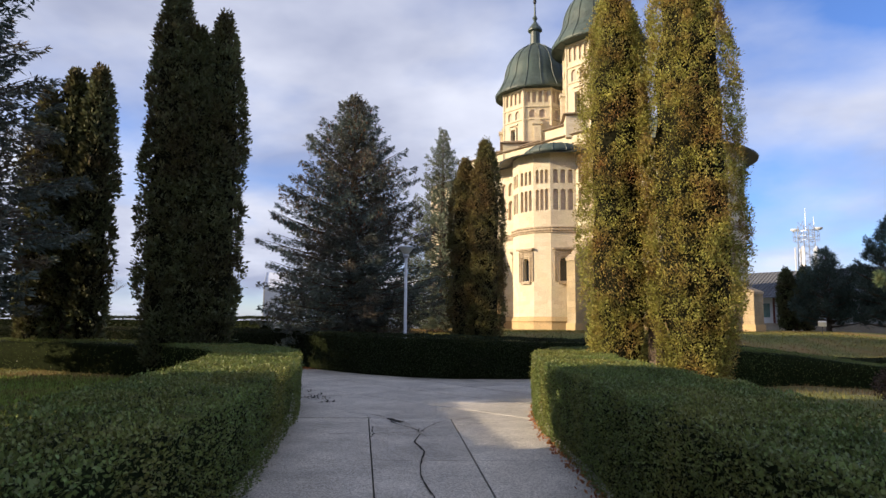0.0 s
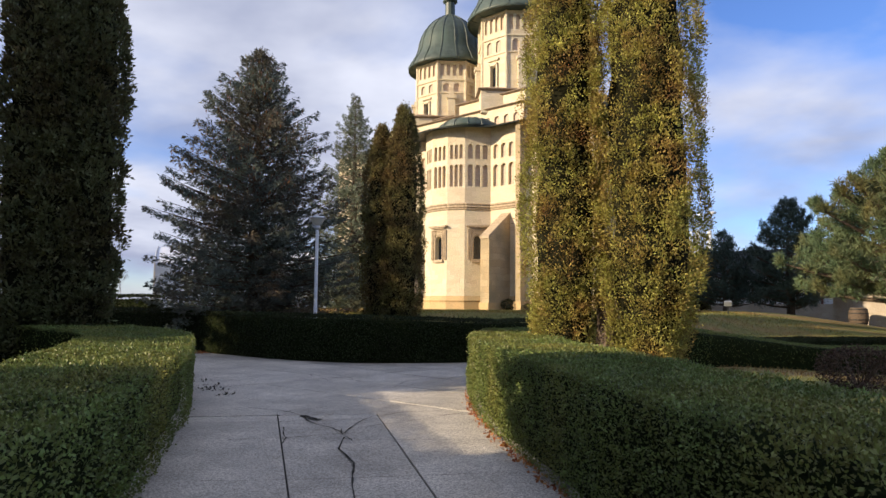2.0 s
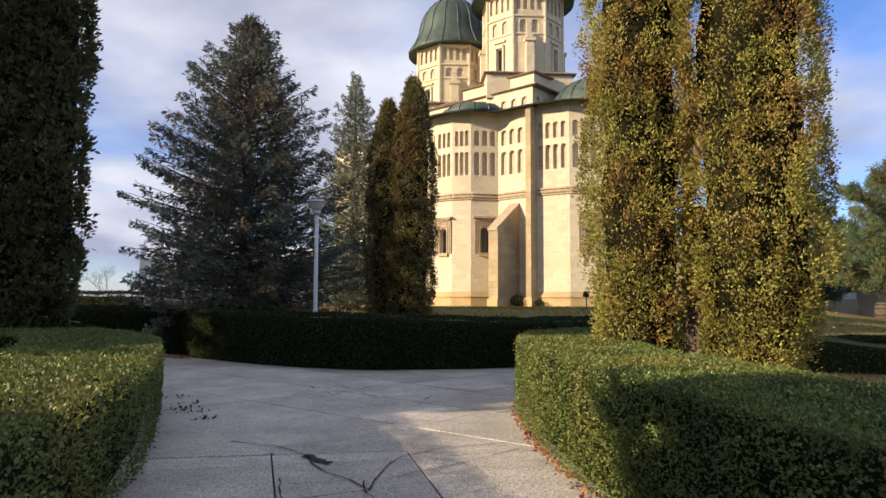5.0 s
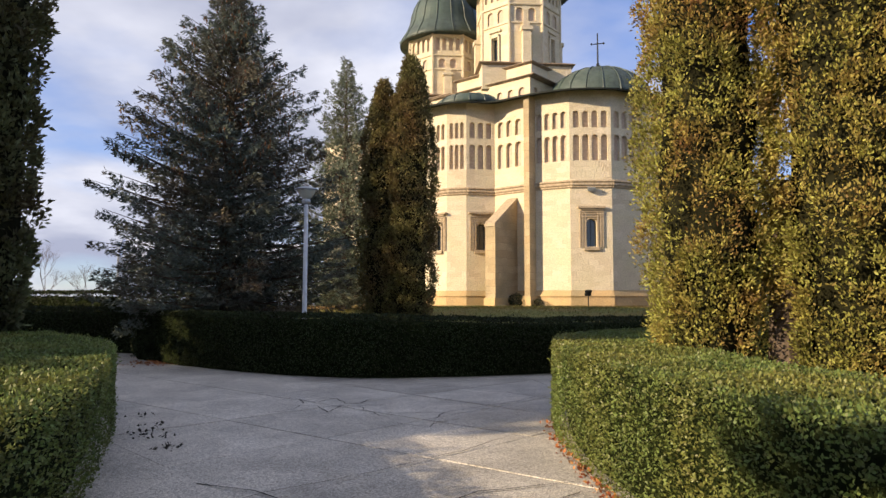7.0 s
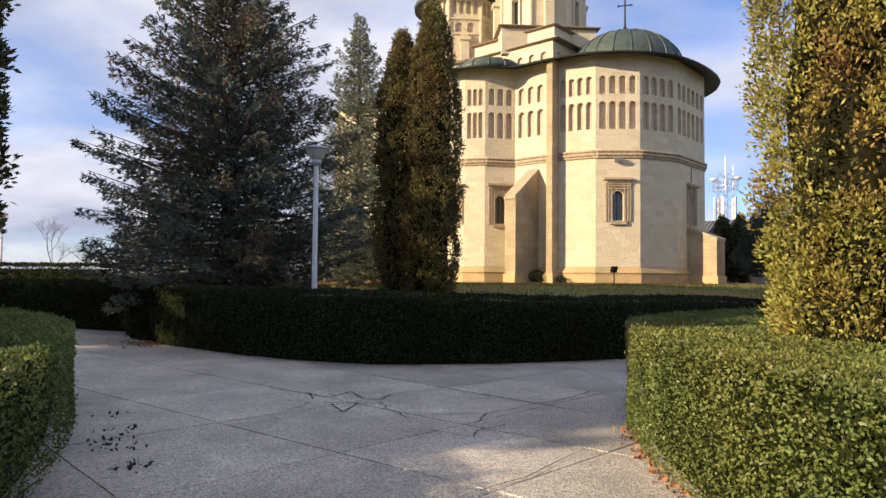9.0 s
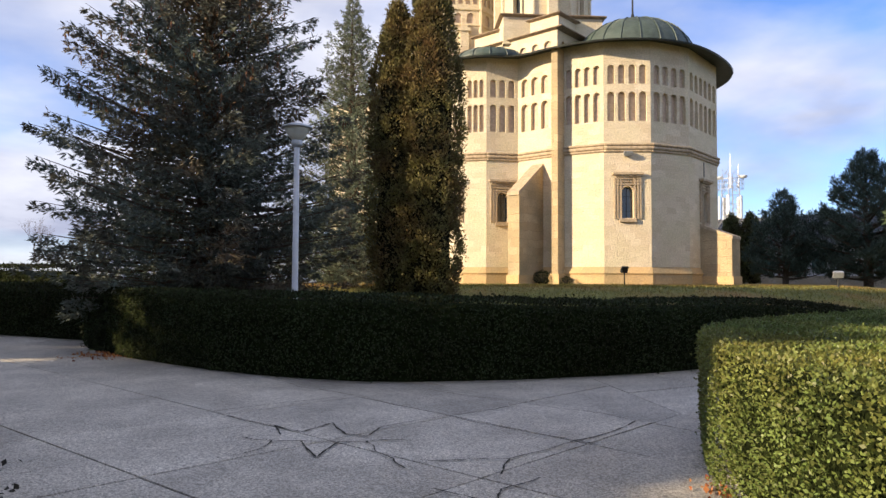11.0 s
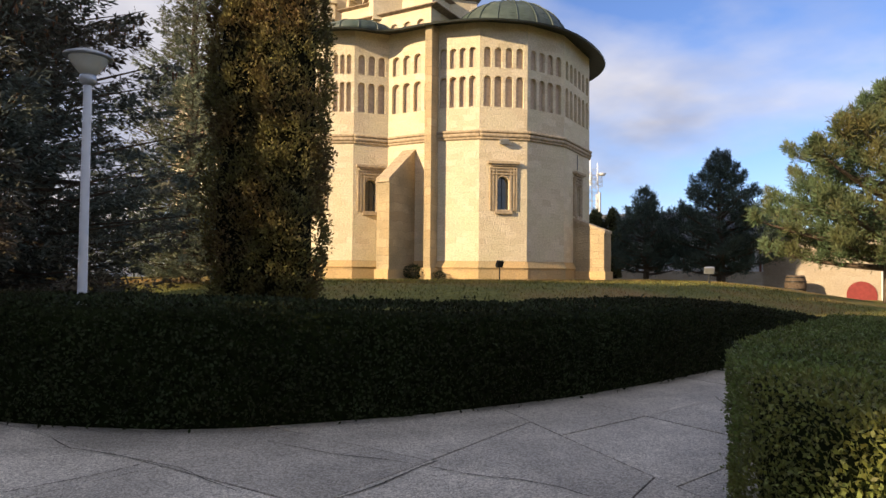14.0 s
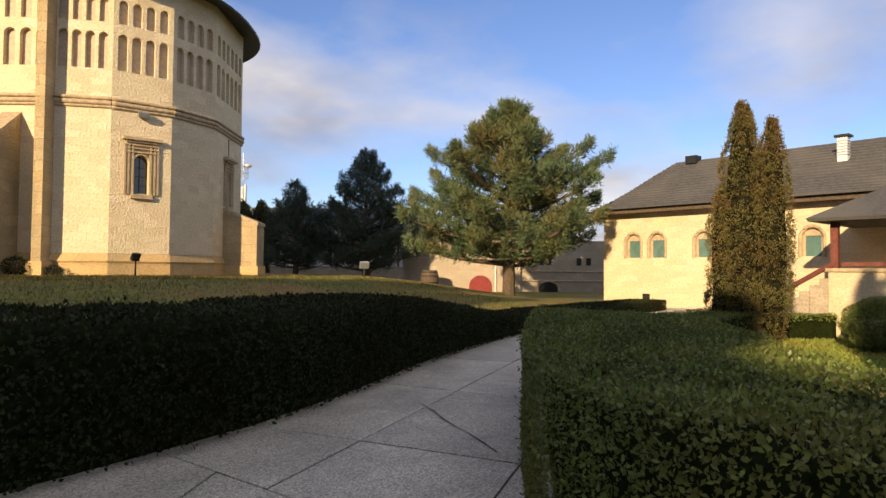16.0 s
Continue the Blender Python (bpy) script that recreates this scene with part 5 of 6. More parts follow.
# ---- old house ----
def build_house():
    ex, ey = Vector((-0.166, -0.986)), Vector((-0.986, 0.166))  # along the front, and out of it
    o = Vector((27.4, 25.8))
    zb, ze = -0.9, 3.98
    house = thing("house", "old cream-plastered stone house with a dark shingle roof and porch", "house", (o.x, o.y, zb))
    base = Matrix.Translation((-o.x, -o.y, -zb))

    def W(s, d=0.0):
        p = o + ex * s + ey * d
        return (p.x, p.y)

    def put(name, bm, mat, label="", parent=None):
        bmesh.ops.transform(bm, matrix=base, verts=bm.verts)
        return part(name, bm, mat, parent or house, label)

    def P(poly, z0, z1):
        return prism([W(*p) for p in poly], z0, z1)

    length, depth = 20.0, 7.6
    wins = [1.45, 2.55, 4.52, 8.4]
    front = Wall().plane(W(0), W(length))
    if front.n.dot(Vector((*ey, 0))) < 0:
        front.n = -front.n
    s = 0.0
    for c in wins:
        front.rect(s, c - 0.55, zb, ze)
        front.rect(c - 0.55, c + 0.55, zb, 1.3)
        front.niche(c - 0.55, c + 0.55, 1.3, ze, 0.66, 1.95, 2.93, 0.22, back=False)
        s = c + 0.55
    front.rect(s, length, zb, ze)
    front.plane(W(0, -depth), W(0))
    front.rect(0, depth, zb, ze)
    front.plane(W(length), W(length, -depth))
    front.rect(0, depth, zb, ze)
    bmesh.ops.recalc_face_normals(front.bm, faces=front.bm.faces)
    put("wall", front.bm, HOUSEWALL, "cream plaster over rubble stone")
    for c in wins:
        win = put("window", P([(c - 0.25, -0.16), (c + 0.25, -0.16), (c + 0.25, -0.2), (c - 0.25, -0.2)], 1.95, 2.68), GREENGLASS, "green-curtained window in a round-headed niche")
        bm = bmesh.new()
        add_prism(bm, [W(c - 0.33, -0.12), W(c - 0.25, -0.12), W(c - 0.25, -0.2), W(c - 0.33, -0.2)], 1.95, 2.7)
        add_prism(bm, [W(c + 0.25, -0.12), W(c + 0.33, -0.12), W(c + 0.33, -0.2), W(c + 0.25, -0.2)], 1.95, 2.7)
        add_prism(bm, [W(c - 0.33, -0.13), W(c + 0.33, -0.13), W(c + 0.33, -0.2), W(c - 0.33, -0.2)], 2.66, 2.93)
        put("frame", bm, TRIMSTONE, "brown frame and arch panel", win)
        arc = [(c - 0.39 * math.cos(math.pi * k / 10), 2.6 + 0.39 * math.sin(math.pi * k / 10)) for k in range(11)]
        bm = bmesh.new()
        add_tube(bm, [Vector((*W(c - 0.39, 0.0), 1.93))] + [Vector((*W(a, 0.0), z)) for a, z in arc] + [Vector((*W(c + 0.39, 0.0), 1.93))], [0.06] * 13, 6)
        put("surround", bm, TRIMSTONE, "tan stone surround", win)
    put("vent", P([(1.9, 0.03), (2.22, 0.03), (2.22, -0.02), (1.9, -0.02)], 0.1, 0.48), IRON, "small dark opening")
    door = put("cellar_door", P([(5.3, 0.04), (6.6, 0.04), (6.6, -0.02), (5.3, -0.02)], zb, 0.35), TRIMSTONE, "low boarded cellar door")

    # hipped shingle roof with sweeping eaves, in courses
    def roof(s0, s1, d0, d1, z0, z1, inset, name):
        sect = [(0.0, 0.0), (0.06, 0.035), (0.2, 0.15), (0.45, 0.40), (0.7, 0.68), (1.0, 1.0)]
        bm = bmesh.new()
        rows = []
        half = (d1 - d0) / 2
        for k in range(19):
            f = k / 18
            h = np.interp(f, [a for a, _ in sect], [b for _, b in sect])
            for lift in (0.0, 0.035):
                i2, j2 = inset * f, half * 0.985 * f
                z = z0 + (z1 - z0) * h + lift
                rows.append([bm.verts.new((*W(a, b), z)) for a, b in ((s0 + i2, d1 - j2), (s1 - i2, d1 - j2), (s1 - i2, d0 + j2), (s0 + i2, d0 + j2))])
        for a, b in zip(rows, rows[1:]):
            for i in range(4):
                bm.faces.new((a[i], a[(i + 1) % 4], b[(i + 1) % 4], b[i]))
        bm.faces.new(rows[-1])
        bm.faces.new(list(reversed(rows[0])))
        bmesh.ops.recalc_face_normals(bm, faces=bm.faces)
        return put(name, bm, SHINGLE, "weathered dark grey shingle roof")

    r = roof(-0.2, length + 0.7, -depth - 0.7, 0.75, ze - 0.02, 6.35, 1.5, "roof")
    put("soffit", P([(-0.4, 0.55), (length + 0.6, 0.55), (length + 0.6, -depth - 0.6), (-0.4, -depth - 0.6)], ze - 0.2, ze - 0.03), BARK, "dark brown eave boards", r)
    ch1 = put("chimney", P([(8.55, -2.0), (8.88, -2.0), (8.88, -2.33), (8.55, -2.33)], 4.8, 6.28), WHITEPAINT, "white louvred chimney with a dark cap")
    for k in range(6):
        put("louvre", P([(8.53, -1.98), (8.9, -1.98), (8.9, -2.35), (8.53, -2.35)], 5.62 + k * 0.1, 5.65 + k * 0.1), GREYMETAL, "", ch1)
    put("chimney_cap", P([(8.47, -1.92), (8.96, -1.92), (8.96, -2.41), (8.47, -2.41)], 6.28, 6.36), IRON, "", ch1)
    put("vent_cowl", P([(2.0, -3.3), (2.5, -3.3), (2.5, -3.8), (2.0, -3.8)], 6.2, 6.55), IRON, "dark roof cowl")

    # raised porch with red posts and an outer stair
    t0, t1, out, zt = 10.02, 17.0, 3.4, 1.42
    put("terrace_wall", P([(t0, 0.05), (t0, out), (t1, out), (t1, 0.05)], zb, zt), HOUSEWALL, "cream terrace wall")
    put("terrace_coping", P([(t0 - 0.06, 0.06), (t0 - 0.06, out + 0.06), (t1, out + 0.06), (t1, 0.06)], zt, zt + 0.1), TRIMSTONE)
    bm = bmesh.new()
    rows = []
    for z, a in ((2.86, 0.4), (2.95, 0.45), (4.95, -2.2)):
        k = max(0, a)
        rows.append([bm.verts.new((*W(s, d), z)) for s, d in ((t0 - k if a > 0 else t0 + 2.2, (out + k) if a > 0 else -0.9), (t1 + k, (out + k) if a > 0 else -0.9), (t1 + k, -1.0), (t0 - k if a > 0 else t0 + 2.2, -1.0))])
    for a, b in zip(rows, rows[1:]):
        for i in range(4):
            bm.faces.new((a[i], a[(i + 1) % 4], b[(i + 1) % 4], b[i]))
    bm.faces.new(rows[-1])
    bm.faces.new(list(reversed(rows[0])))
    bmesh.ops.recalc_face_normals(bm, faces=bm.faces)
    put("porch_roof", bm, SHINGLE, "lean-to shingle porch roof")
    for s in (t0 + 0.02, t0 + 3.4, t1 - 0.3):
        put("post", P([(s, out - 0.3), (s + 0.2, out - 0.3), (s + 0.2, out - 0.1), (s, out - 0.1)], zt + 0.1, 2.87), REDWOOD, "dark red wooden post")
    put("rail", P([(t0 + 0.3, out - 0.25), (t1, out - 0.25), (t1, out - 0.12), (t0 + 0.3, out - 0.12)], zt + 0.16, zt + 0.27), REDWOOD)
    put("porch_door", P([(t0 + 2.4, 0.05), (t0 + 3.5, 0.05), (t0 + 3.5, -0.02), (t0 + 2.4, -0.02)], zt + 0.1, 2.85), REDWOOD, "red boarded door")
    for k in range(10):
        s = t0 - 0.28 * (k + 1)
        put("step", P([(s, out - 1.5), (s, out - 0.1), (s + 0.3, out - 0.1), (s + 0.3, out - 1.5)], zb, zt - 0.2 * (k + 1)), ROUGHWALL)
    bm = bmesh.new()
    add_tube(bm, [(*W(t0 + 0.1, out - 0.05), zt + 0.22), (*W(t0 - 2.9, out - 0.05), zb + 0.75)], [0.075, 0.075], 6)
    put("stair_rail", bm, REDWOOD, "sloping red rail")


build_house()


# ---- gate wall and long tiled building ----
def wall_run(name, label, a, b, z0, z1, thick, mat):
    ob = thing(name, label, "wall", (*a, z0))
    d = (Vector(b) - Vector(a)).normalized()
    n = Vector((-d.y, d.x)) * thick
    w = Wall()
    c = [Vector(a), Vector(b), Vector(b) + n, Vector(a) + n]
    for p, q in zip(c, c[1:] + c[:1]):
        w.plane(tuple(p), tuple(q))
        w.rect(0, w.length, z0, z1)
    w.bm.faces.new([w.bm.verts.new((p.x, p.y, z1)) for p in c])
    bmesh.ops.recalc_face_normals(w.bm, faces=w.bm.faces)
    bmesh.ops.transform(w.bm, matrix=Matrix.Translation((-a[0], -a[1], -z0)), verts=w.bm.verts)
    part("wall", w.bm, mat, ob)
    return ob, d


def build_gate():
    a, b = (31.6, 41.4), (36.2, 35.6)
    ob, d = wall_run("gate_wall", "pale plastered gate wall with a round red door", a, b, -0.5, 3.9, 0.6, ROUGHWALL)
    n = Vector((d.y, -d.x))
    if n.x > 0:
        n = -n

    def F(s, z, o):
        p = d * s + n * o
        return (p.x, p.y, z + 0.5)

    for nm, s, r, spring, mat, lb in (("door", 4.9, 0.72, 0.35, REDGATE, "round-headed red door"), ):
        bm = bmesh.new()
        arc = [(s - r * math.cos(math.pi * k / 12), spring + r * math.sin(math.pi * k / 12)) for k in range(13)]
        ring = [(s - r, -0.5)] + arc + [(s + r, -0.5)]
        fr = [bm.verts.new(F(x, z, 0.07)) for x, z in ring]
        bk = [bm.verts.new(F(x, z, -0.02)) for x, z in ring]
        bm.faces.new(fr)
        for i in range(len(fr)):
            bm.faces.new((fr[i], fr[(i + 1) % len(fr)], bk[(i + 1) % len(fr)], bk[i]))
        bmesh.ops.recalc_face_normals(bm, faces=bm.faces)
        part(nm, bm, mat, ob, lb)
    bm = bmesh.new()
    add_tube(bm, [F(5.85, 0.0, 0.08), F(5.85, 2.6, 0.08)], [0.05, 0.05], 6)
    part("downpipe", bm, WHITEPAINT, ob, "white downpipe")
    for s in (6.5, 7.1):
        bm = bmesh.new()
        add_tube(bm, [F(s, -0.2, 0.06), F(s, 1.5, 0.06)], [0.03, 0.03], 6)
        part("wall_shaft", bm, TRIMSTONE, ob)
    bm = bmesh.new()
    c = [F(-0.3, 3.9, 0.3), F(7.7, 3.9, 0.3), F(7.7, 3.9, -1.0), F(-0.3, 3.9, -1.0)]
    lo = [bm.verts.new(p) for p in c]
    hi = [bm.verts.new((p[0], p[1], p[2] + 0.12)) for p in c]
    for i in range(4):
        bm.faces.new((lo[i], lo[(i + 1) % 4], hi[(i + 1) % 4], hi[i]))
    bm.faces.new(hi)
    bm.faces.new(list(reversed(lo)))
    part("coping", bm, TILE, ob)

    a2, b2 = (36.4, 35.9), (40.5, 30.6)
    o2, d2 = wall_run("stone_wall", "rough stone wall with an arched niche and small openings", a2, b2, -0.6, 3.3, 0.7, ROUGHWALL)
    n2 = Vector((d2.y, -d2.x))
    if n2.x > 0:
        n2 = -n2

    def G(s, z, o):
        p = d2 * s + n2 * o
        return (p.x, p.y, z + 0.6)

    bm = bmesh.new()
    arc = [(1.9 - 0.6 * math.cos(math.pi * k / 12), 0.25 + 0.45 * math.sin(math.pi * k / 12)) for k in range(13)]
    bm.faces.new([bm.verts.new(G(x, z, 0.015)) for x, z in [(1.3, -0.6)] + arc + [(2.5, -0.6)]])
    part("niche", bm, IRON, o2, "dark arched opening")
    bm = bmesh.new()
    add_tube(bm, [G(x, z, 0.03) for x, z in [(1.25, -0.6)] + [(1.9 + (x - 1.9) * 1.1, z + 0.04) for x, z in arc] + [(2.55, -0.6)]], [0.07] * 15, 6)
    part("arch_surround", bm, TRIMSTONE, o2)
    for z in (0.75, 1.35):
        bm = bmesh.new()
        add_tube(bm, [G(0, z, 0.02), G(6.6, z, 0.02)], [0.05, 0.05], 6)
        part("ledge", bm, TRIMSTONE, o2)
    for s in (1.3, 1.8, 3.7, 4.3):
        bm = bmesh.new()
        bm.faces.new([bm.verts.new(G(x, z, 0.02)) for x, z in ((s, 1.75), (s + 0.3, 1.75), (s + 0.3, 2.2), (s, 2.2))])
        part("loophole", bm, IRON, o2)


build_gate()


def barrel(x, y):
    """A brown cask on its end, with hoops."""
    ob = thing("barrel", "weathered brown wooden barrel beside the red gate", "barrel", (x, y, ground_z(x, y)))
    part("body", lathe([(0.44, 0.0), (0.52, 0.25), (0.56, 0.55), (0.52, 0.85), (0.44, 1.1)], 20), BARK, ob, smooth=True)
    for z, r in ((0.12, 0.49), (0.35, 0.55), (0.75, 0.55), (0.98, 0.49)):
        part("hoop", lathe([(r, z - 0.03), (r + 0.012, z - 0.03), (r + 0.012, z + 0.03), (r, z + 0.03)], 20), IRON, ob, "dark iron hoop")


barrel(31.4, 39.0)


def long_house():
    a, b = Vector((20.0, 68.5)), Vector((38.6, 45.6))
    d = (b - a).normalized()
    n = Vector((d.y, -d.x))
    if n.x > 0:
        n = -n
    L = (b - a).length
    ob = thing("long_house", "long low building with a grey tiled roof behind the pines", "house", (a.x, a.y, 0.0))

    def F(s, o, z):
        p = d * s + n * o
        return (p.x, p.y, z)

    def slab(name, s0, s1, o0, o1, z0, z1, mat, label=""):
        bm = bmesh.new()
        v = [bm.verts.new(F(s, o, z)) for s in (s0, s1) for o in (o0, o1) for z in (z0, z1)]
        for f in ((0, 1, 3, 2), (4, 6, 7, 5), (0, 4, 5, 1), (2, 3, 7, 6), (0, 2, 6, 4), (1, 5, 7, 3)):
            bm.faces.new([v[k] for k in f])
        bmesh.ops.recalc_face_normals(bm, faces=bm.faces)
        return part(name, bm, mat, ob, label)

    slab("lower_wall", 0, L, -7, 0.0, -0.6, 1.6, ROUGHWALL)
    slab("upper_wall", 0, L, -7, -0.05, 1.6, 3.9, WHITEPAINT, "whitewashed upper wall")
    k = 0
    s = 0.8
    while s < L - 1:
        slab("window", s, s + 0.9, -0.04, 0.0, 2.1, 3.3, GREENGLASS, "grey-green window")
        slab("timber_post", s - 0.5, s - 0.36, -0.04, 0.06, 1.6, 3.9, REDWOOD)
        s += 1.7
    bm = bmesh.new()
    rows = []
    for j in range(13):
        f = j / 12
        for lift in (0.0, 0.04):
            rows.append([bm.verts.new(F(s, 0.9 - f * 4.6, 3.75 + f * 2.5 + lift)) for s in np.linspace(-0.5, L + 0.5, 60)])
    for p, q in zip(rows, rows[1:]):
        for i in range(59):
            bm.faces.new((p[i], p[i + 1], q[i + 1], q[i]))
    part("roof", bm, TILE, ob, "grey tiled roof slope")
    bm = bmesh.new()
    for s in np.linspace(-0.3, L + 0.3, 90):
        add_tube(bm, [F(s, 0.92, 3.78), F(s, -3.7, 6.29)], [0.05, 0.05], 4)
    tagged(part("roof_roll", bm, TILE, ob), kind="stuff")
    bm = bmesh.new()
    v = [bm.verts.new(F(s, o, z)) for s in (-0.5, L + 0.5) for o, z in ((-3.7, 6.25), (-8.0, 3.9), (-8.0, 3.7))]
    bm.faces.new((v[0], v[3], v[4], v[1]))
    part("rear_roof", bm, TILE, ob)


long_house()


# ---- grass and litter ----
def scatter_grass():
    pts = []
    for x0, x1, y0, y1, n in ((-4, 20, 19.5, 36.5, 40000), (-16, -4, 5, 21, 20000), (3, 24, 4, 17, 18000)):
        p = rng.uniform((x0, y0), (x1, y1), (n, 2))
        pts.append(p)
    p = np.concatenate(pts)
    keep = np.array([not paved(x, y) for x, y in p])
    p = p[keep]
    z = np.array([ground_z(x, y) for x, y in p])
    pos = np.column_stack([p, z - 0.01])
    q = leaf_quads(pos, np.tile([0, 0, 1.0], (len(pos), 1)), 0.085, 0.02, 0.35)
    tagged(quads("grass_blades", q, BLADE), "short winter grass blades on the lawns and mound", "grass", kind="stuff")



def green_lawn():
    p = np.concatenate([rng.uniform((15.5, 8.0), (23.5, 17.4), (26000, 2)), rng.uniform((-15.0, 8.0), (-3.5, 16.5), (22000, 2))])
    p = p[[not paved(x, y) for x, y in p]]
    pos = np.column_stack([p, [ground_z(x, y) - 0.01 for x, y in p]])
    q = leaf_quads(pos, np.tile([0, 0, 1.0], (len(pos), 1)), 0.11, 0.035, 0.4)
    tagged(quads("lawn_blades", q, LAWN), "bright green mown lawn beside the hedges and old house", "grass", kind="stuff")


scatter_grass()
green_lawn()


def scatter_litter():
    f = resample(RIGHT_FRONT, 200)
    f = f[(f[:, 1] > 4) & (f[:, 1] < 13.2) & (f[:, 0] < 2.2)]
    i = rng.integers(0, len(f), 700)
    pos = np.column_stack([f[i, 0] - np.abs(rng.normal(0, 0.07, len(i))) + 0.06, f[i, 1] + rng.normal(0, 0.05, len(i)), rng.uniform(0.004, 0.02, len(i))])
    q = leaf_quads(pos, np.tile([0, 0, 0.25], (len(i), 1)), 0.045, 0.032, 0.6)
    pos = np.array([-4.25, 21.2, 0.02]) + rng.normal(0, 1, (260, 3)) * np.array([0.3, 0.3, 0.004])
    q = np.concatenate([q, leaf_quads(pos, np.tile([0, 0, 0.25], (260, 1)), 0.05, 0.04, 0.6)])
    tagged(quads("fallen_leaves", q, DEADLEAF), "rust-orange fallen leaves along the foot of the hedge", "leaves", kind="stuff")
    heaps = np.array([(-2.55, 13.6), (-2.75, 14.2), (-2.35, 12.9), (-2.5, 13.2), (-2.1, 12.4)])
    i = rng.integers(0, 5, 70)
    pos = np.column_stack([heaps[i] + rng.normal(0, 1, (70, 2)) * np.array([0.13, 0.09]), rng.uniform(0.004, 0.015, 70)])
    tagged(quads("leaf_litter", leaf_quads(pos, np.tile([0, 0, 0.2], (70, 1)), 0.045, 0.035, 0.6), CRACK), "dark wet leaf litter on the concrete", "leaves", kind="stuff")


scatter_litter()


# ---- paved path ----
def clip(poly, a, b, keep):
    """The part of a convex polygon on one side of the line a-b."""
    n = (-(b[1] - a[1]) * keep, (b[0] - a[0]) * keep)
    side = [(p[0] - a[0]) * n[0] + (p[1] - a[1]) * n[1] for p in poly]
    out = []
    for i in range(len(poly)):
        p, q, s, t = poly[i], poly[(i + 1) % len(poly)], side[i], side[(i + 1) % len(poly)]
        if s >= 0:
            out.append(p)
        if (s > 0 > t) or (s < 0 < t):
            f = s / (s - t)
            out.append((p[0] + (q[0] - p[0]) * f, p[1] + (q[1] - p[1]) * f))
    return out


def shrink(poly, d):
    poly = [p for i, p in enumerate(poly) if (Vector(p) - Vector(poly[i - 1])).length > 0.02]
    res, n = [], len(poly)
    if n < 3:
        return [], 0
    area = sum(poly[i][0] * poly[(i + 1) % n][1] - poly[(i + 1) % n][0] * poly[i][1] for i in range(n))
    sg = 1 if area > 0 else -1
    for i in range(n):
        p, q, r = (Vector(poly[(i + k) % n]) for k in (-1, 0, 1))
        e, f = (q - p).normalized(), (r - q).normalized()
        ne, nf = Vector((-e.y, e.x)) * sg, Vector((-f.y, f.x)) * sg
        res.append(tuple(q + (ne + nf) * (d / max(0.3, 1 + ne.dot(nf)))))
    return res, abs(area) / 2


JOINTS_WALK = [((-0.6, 5.73), (-0.98, 9.0)), ((0.25, 8.47), (0.43, 5.75)), ((-3, 2.2), (3, 2.35)), ((-3, -2), (3, -1.9)), ((-3, 9.9), (3, 10.3))]
JOINTS_RING = [((-3.95, 16.22), (0.12, 11.8)), ((-3.5, 18.2), (-0.97, 15.24)), ((-1.04, 17.84), (1.11, 14.93)), ((0.88, 17.36), (2.66, 14.67)), ((-2.71, 12.74), (-2.02, 11.74)),
               ((-1.87, 11.72), (0.16, 13.21)), ((0.34, 11.53), (1.44, 12.32)), ((0.05, 15.07), (1.65, 16.16)), ((-1.48, 15.92), (-0.19, 16.67)), ((-3.32, 18.26), (-2.37, 18.76))]
JOINTS_EAST = [((2.75, 16.45), (8.07, 18.25)), ((3.61, 15.3), (5.78, 16.1)), ((6.31, 18.52), (6.58, 16.88)), ((4.2, 16.93), (4.49, 15.6)), ((8.6, 19.5), (9.2, 17.6)), ((11.5, 20.5), (12, 18)), ((15, 21), (15.2, 19))]


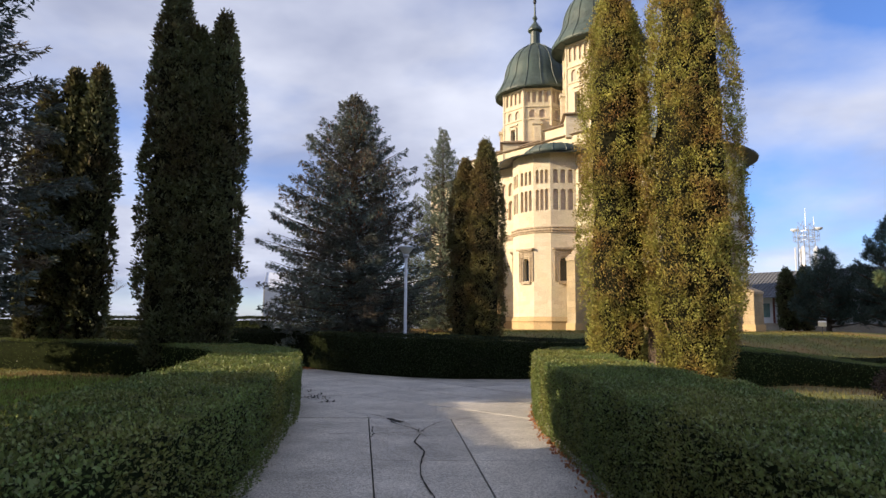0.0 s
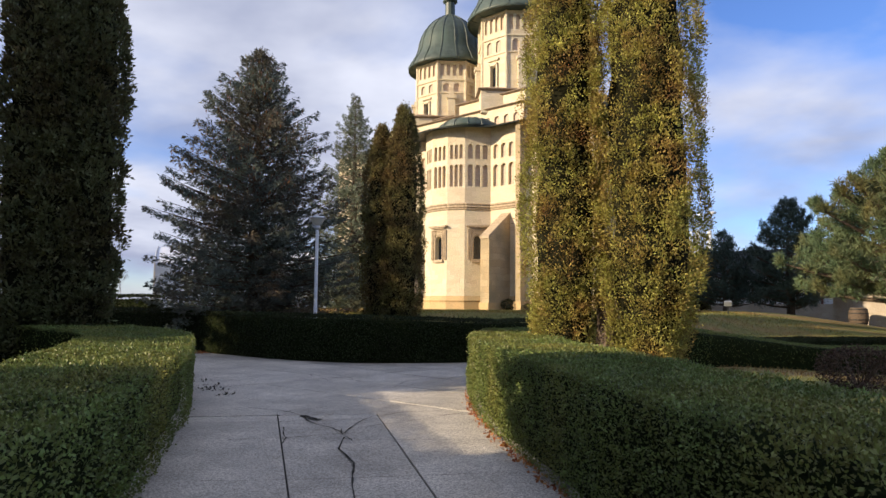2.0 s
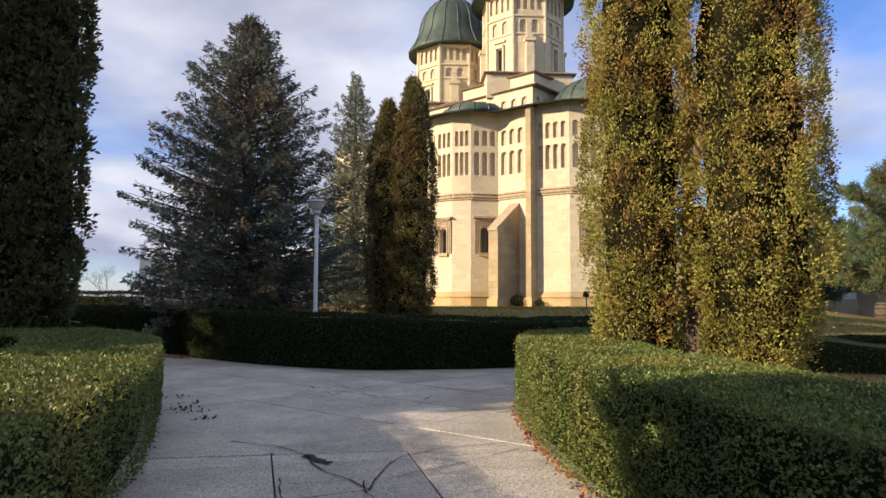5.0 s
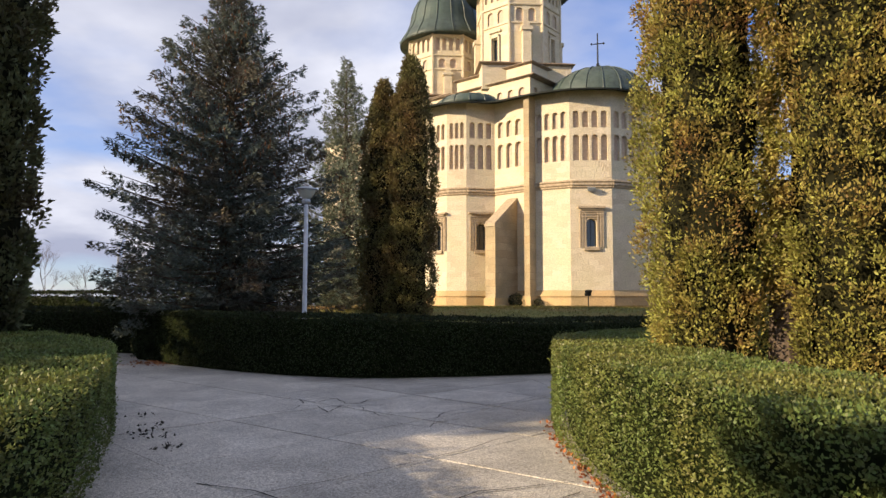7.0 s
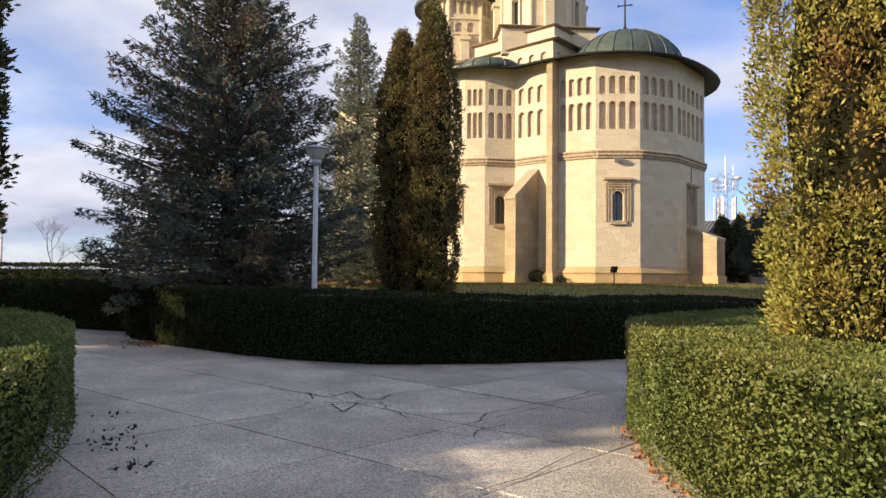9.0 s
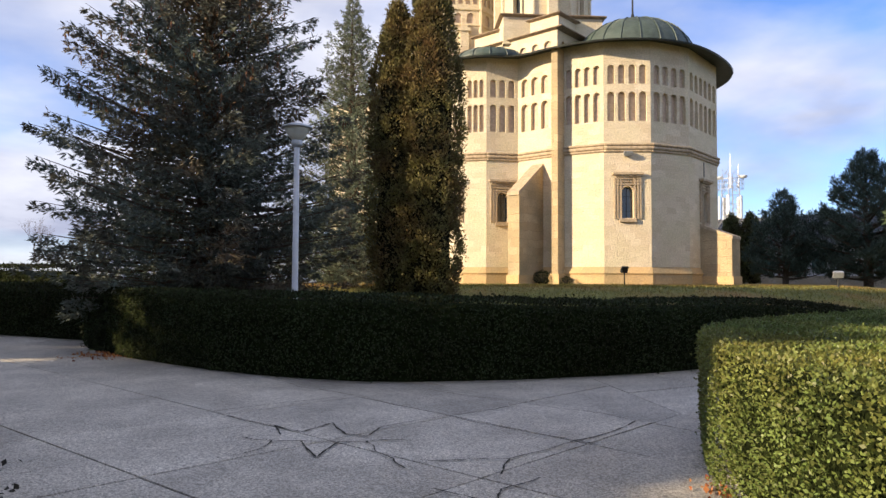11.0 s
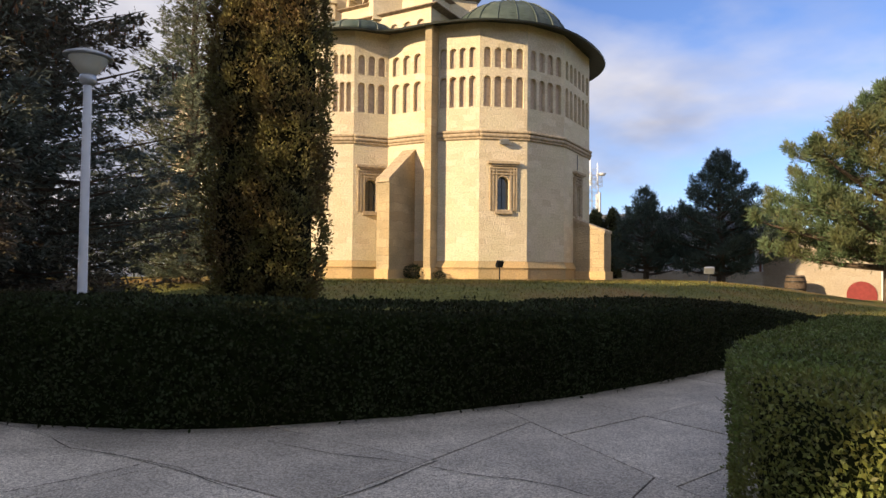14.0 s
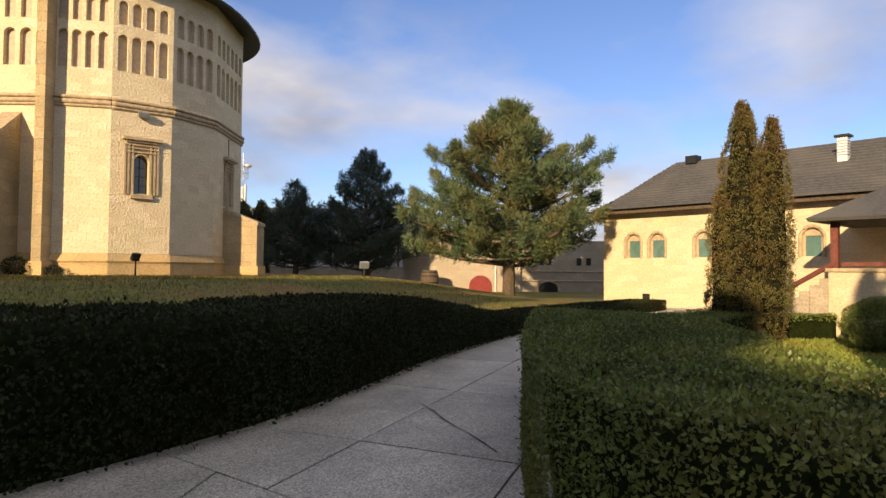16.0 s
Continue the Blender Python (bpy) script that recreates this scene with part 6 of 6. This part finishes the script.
def build_paving():
    paving = tagged(new("pavement"), "cracked exposed-aggregate concrete slabs between the hedges", "path", kind="structure")
    zones = (([(-3.4, -6), (3.4, -6), (3.4, 10.4), (-3.4, 10.4)], JOINTS_WALK), ([(-26, 10.4), (3.0, 10.4), (3.0, 30), (-26, 30)], JOINTS_RING), ([(3.0, 12.6), (4.6, 14.4), (6.6, 15.9), (10, 17.3), (14.2, 18.5), (26, 18.6), (26, 22.4), (14, 22.2), (8, 20.2), (3.0, 18.6)], JOINTS_EAST))
    for zone, lines in zones:
        ps = [zone]
        for a, b in lines:
            ps = [c for p in ps for c in (clip(p, a, b, 1), clip(p, a, b, -1)) if len(c) > 2]
        for p in ps:
            q, area = shrink(p, 0.008)
            if area < 0.03:
                continue
            bm = bmesh.new()
            add_prism(bm, q, -0.12, rng.normal(0, 0.0025))
            top = max(bm.faces, key=lambda f: f.calc_center_median().z)
            bmesh.ops.bevel(bm, geom=list(top.edges), offset=0.003, segments=1, affect="EDGES")
            part("slab", bm, CONCRETE, paving)

    bed = bmesh.new()
    bed.faces.new([bed.verts.new((x, y, -0.012)) for x, y in PAVED])
    bmesh.ops.triangulate(bed, faces=bed.faces)
    part("joint_bed", bed, CRACK, paving, "dark dirt packed in the joints")

    def crack(pts, width):
        """A crack filled with dirt, wandering between the given places."""
        line = [Vector(p) for p in pts]
        for amp in (0.05, 0.025, 0.012):
            nxt = [line[0]]
            for a, b in zip(line, line[1:]):
                t = b - a
                m = (a + b) / 2 + Vector((-t.y, t.x)) * rng.normal(0, amp / 0.4)* 0.4
                nxt += [m, b]
            line = nxt
        bm = bmesh.new()
        prev = None
        for i, p in enumerate(line):
            t = (line[min(i + 1, len(line) - 1)] - line[max(i - 1, 0)]).normalized()
            w = width * rng.uniform(0.3, 1.2)
            s = Vector((-t.y, t.x)) * w / 2
            cur = [bm.verts.new((*(p + s), 0.0115)), bm.verts.new((*(p - s), 0.0115))]
            if prev:
                bm.faces.new((prev[0], prev[1], cur[1], cur[0]))
            prev = cur
        part("crack", bm, CRACK, paving, "dirt-filled crack")

    crack([(-0.3, 8.88), (-0.22, 7.72), (-0.24, 6.83), (-0.09, 5.74), (-0.15, 4.4), (0.0, 3.0)], 0.022)
    crack([(-1.6, 11.03), (-0.81, 10.3), (-0.3, 9.1)], 0.02)
    crack([(-0.3, 9.1), (0.05, 10.16), (0.49, 10.47), (1.3, 10.6)], 0.014)
    crack([(-0.3, 9.1), (-0.96, 8.87)], 0.014)
    crack([(-0.82, 10.32), (-0.72, 10.14), (-0.6, 9.98)], 0.12)
    crack([(-1.5, 15.81), (-0.99, 15.28), (-0.91, 14.91)], 0.018)
    crack([(-0.99, 15.28), (-0.73, 14.99), (-0.47, 15.32), (-0.36, 14.86), (-0.18, 14.75), (-0.05, 15.06)], 0.022)
    crack([(-0.05, 15.06), (0.3, 15.31), (1.71, 16.12)], 0.014)
    crack([(-0.73, 14.66), (-0.59, 14.13), (-0.42, 14.58)], 0.022)
    crack([(-1.22, 14.87), (-1.05, 14.74), (-0.71, 14.66), (-0.25, 14.56), (0.14, 14.58)], 0.016)
    crack([(-0.2, 14.58), (-0.14, 14.24), (-0.02, 14.02), (0.04, 13.76)], 0.016)
    crack([(-1.32, 14.22), (-1.05, 14.41), (-0.96, 14.73)], 0.014)
    crack([(0.17, 13.95), (0.29, 13.91), (0.84, 13.89)], 0.016)
    crack([(0.84, 13.89), (0.68, 13.52)], 0.018)
    crack([(0.84, 13.89), (1.5, 14.33), (2.37, 15.01)], 0.016)
    crack([(0.65, 15.49), (1.56, 14.37), (1.72, 14.03)], 0.011)
    crack([(-1.02, 17.74), (-0.54, 17.1), (0.29, 15.91)], 0.014)
    crack([(-1.66, 16.0), (-0.92, 16.42), (-0.32, 16.73)], 0.012)
    crack([(0.61, 17.12), (1.57, 16.05), (2.08, 15.52), (2.39, 15.0)], 0.012)
    crack([(0.17, 13.28), (0.52, 12.96), (0.6, 13.2), (0.92, 13.4)], 0.016)
    crack([(-1.0, 9.55), (-0.91, 8.91), (-0.93, 8.6)], 0.02)
    crack([(-0.33, 9.36), (-0.32, 9.0), (-0.22, 8.7)], 0.014)
    crack([(-0.18, 9.38), (0.5, 9.8), (1.21, 10.31)], 0.011)
    crack([(-1.83, 10.15), (-0.21, 11.17), (1.37, 12.49)], 0.01)
    crack([(-1.5, 8.87), (0.0, 8.72), (1.3, 8.58)], 0.009)
    crack([(-1.45, 7.24), (0.0, 7.2), (1.27, 7.18)], 0.009)
    crack([(4.6, 15.9), (5.2, 16.9), (5.6, 17.5)], 0.014)


build_paving()
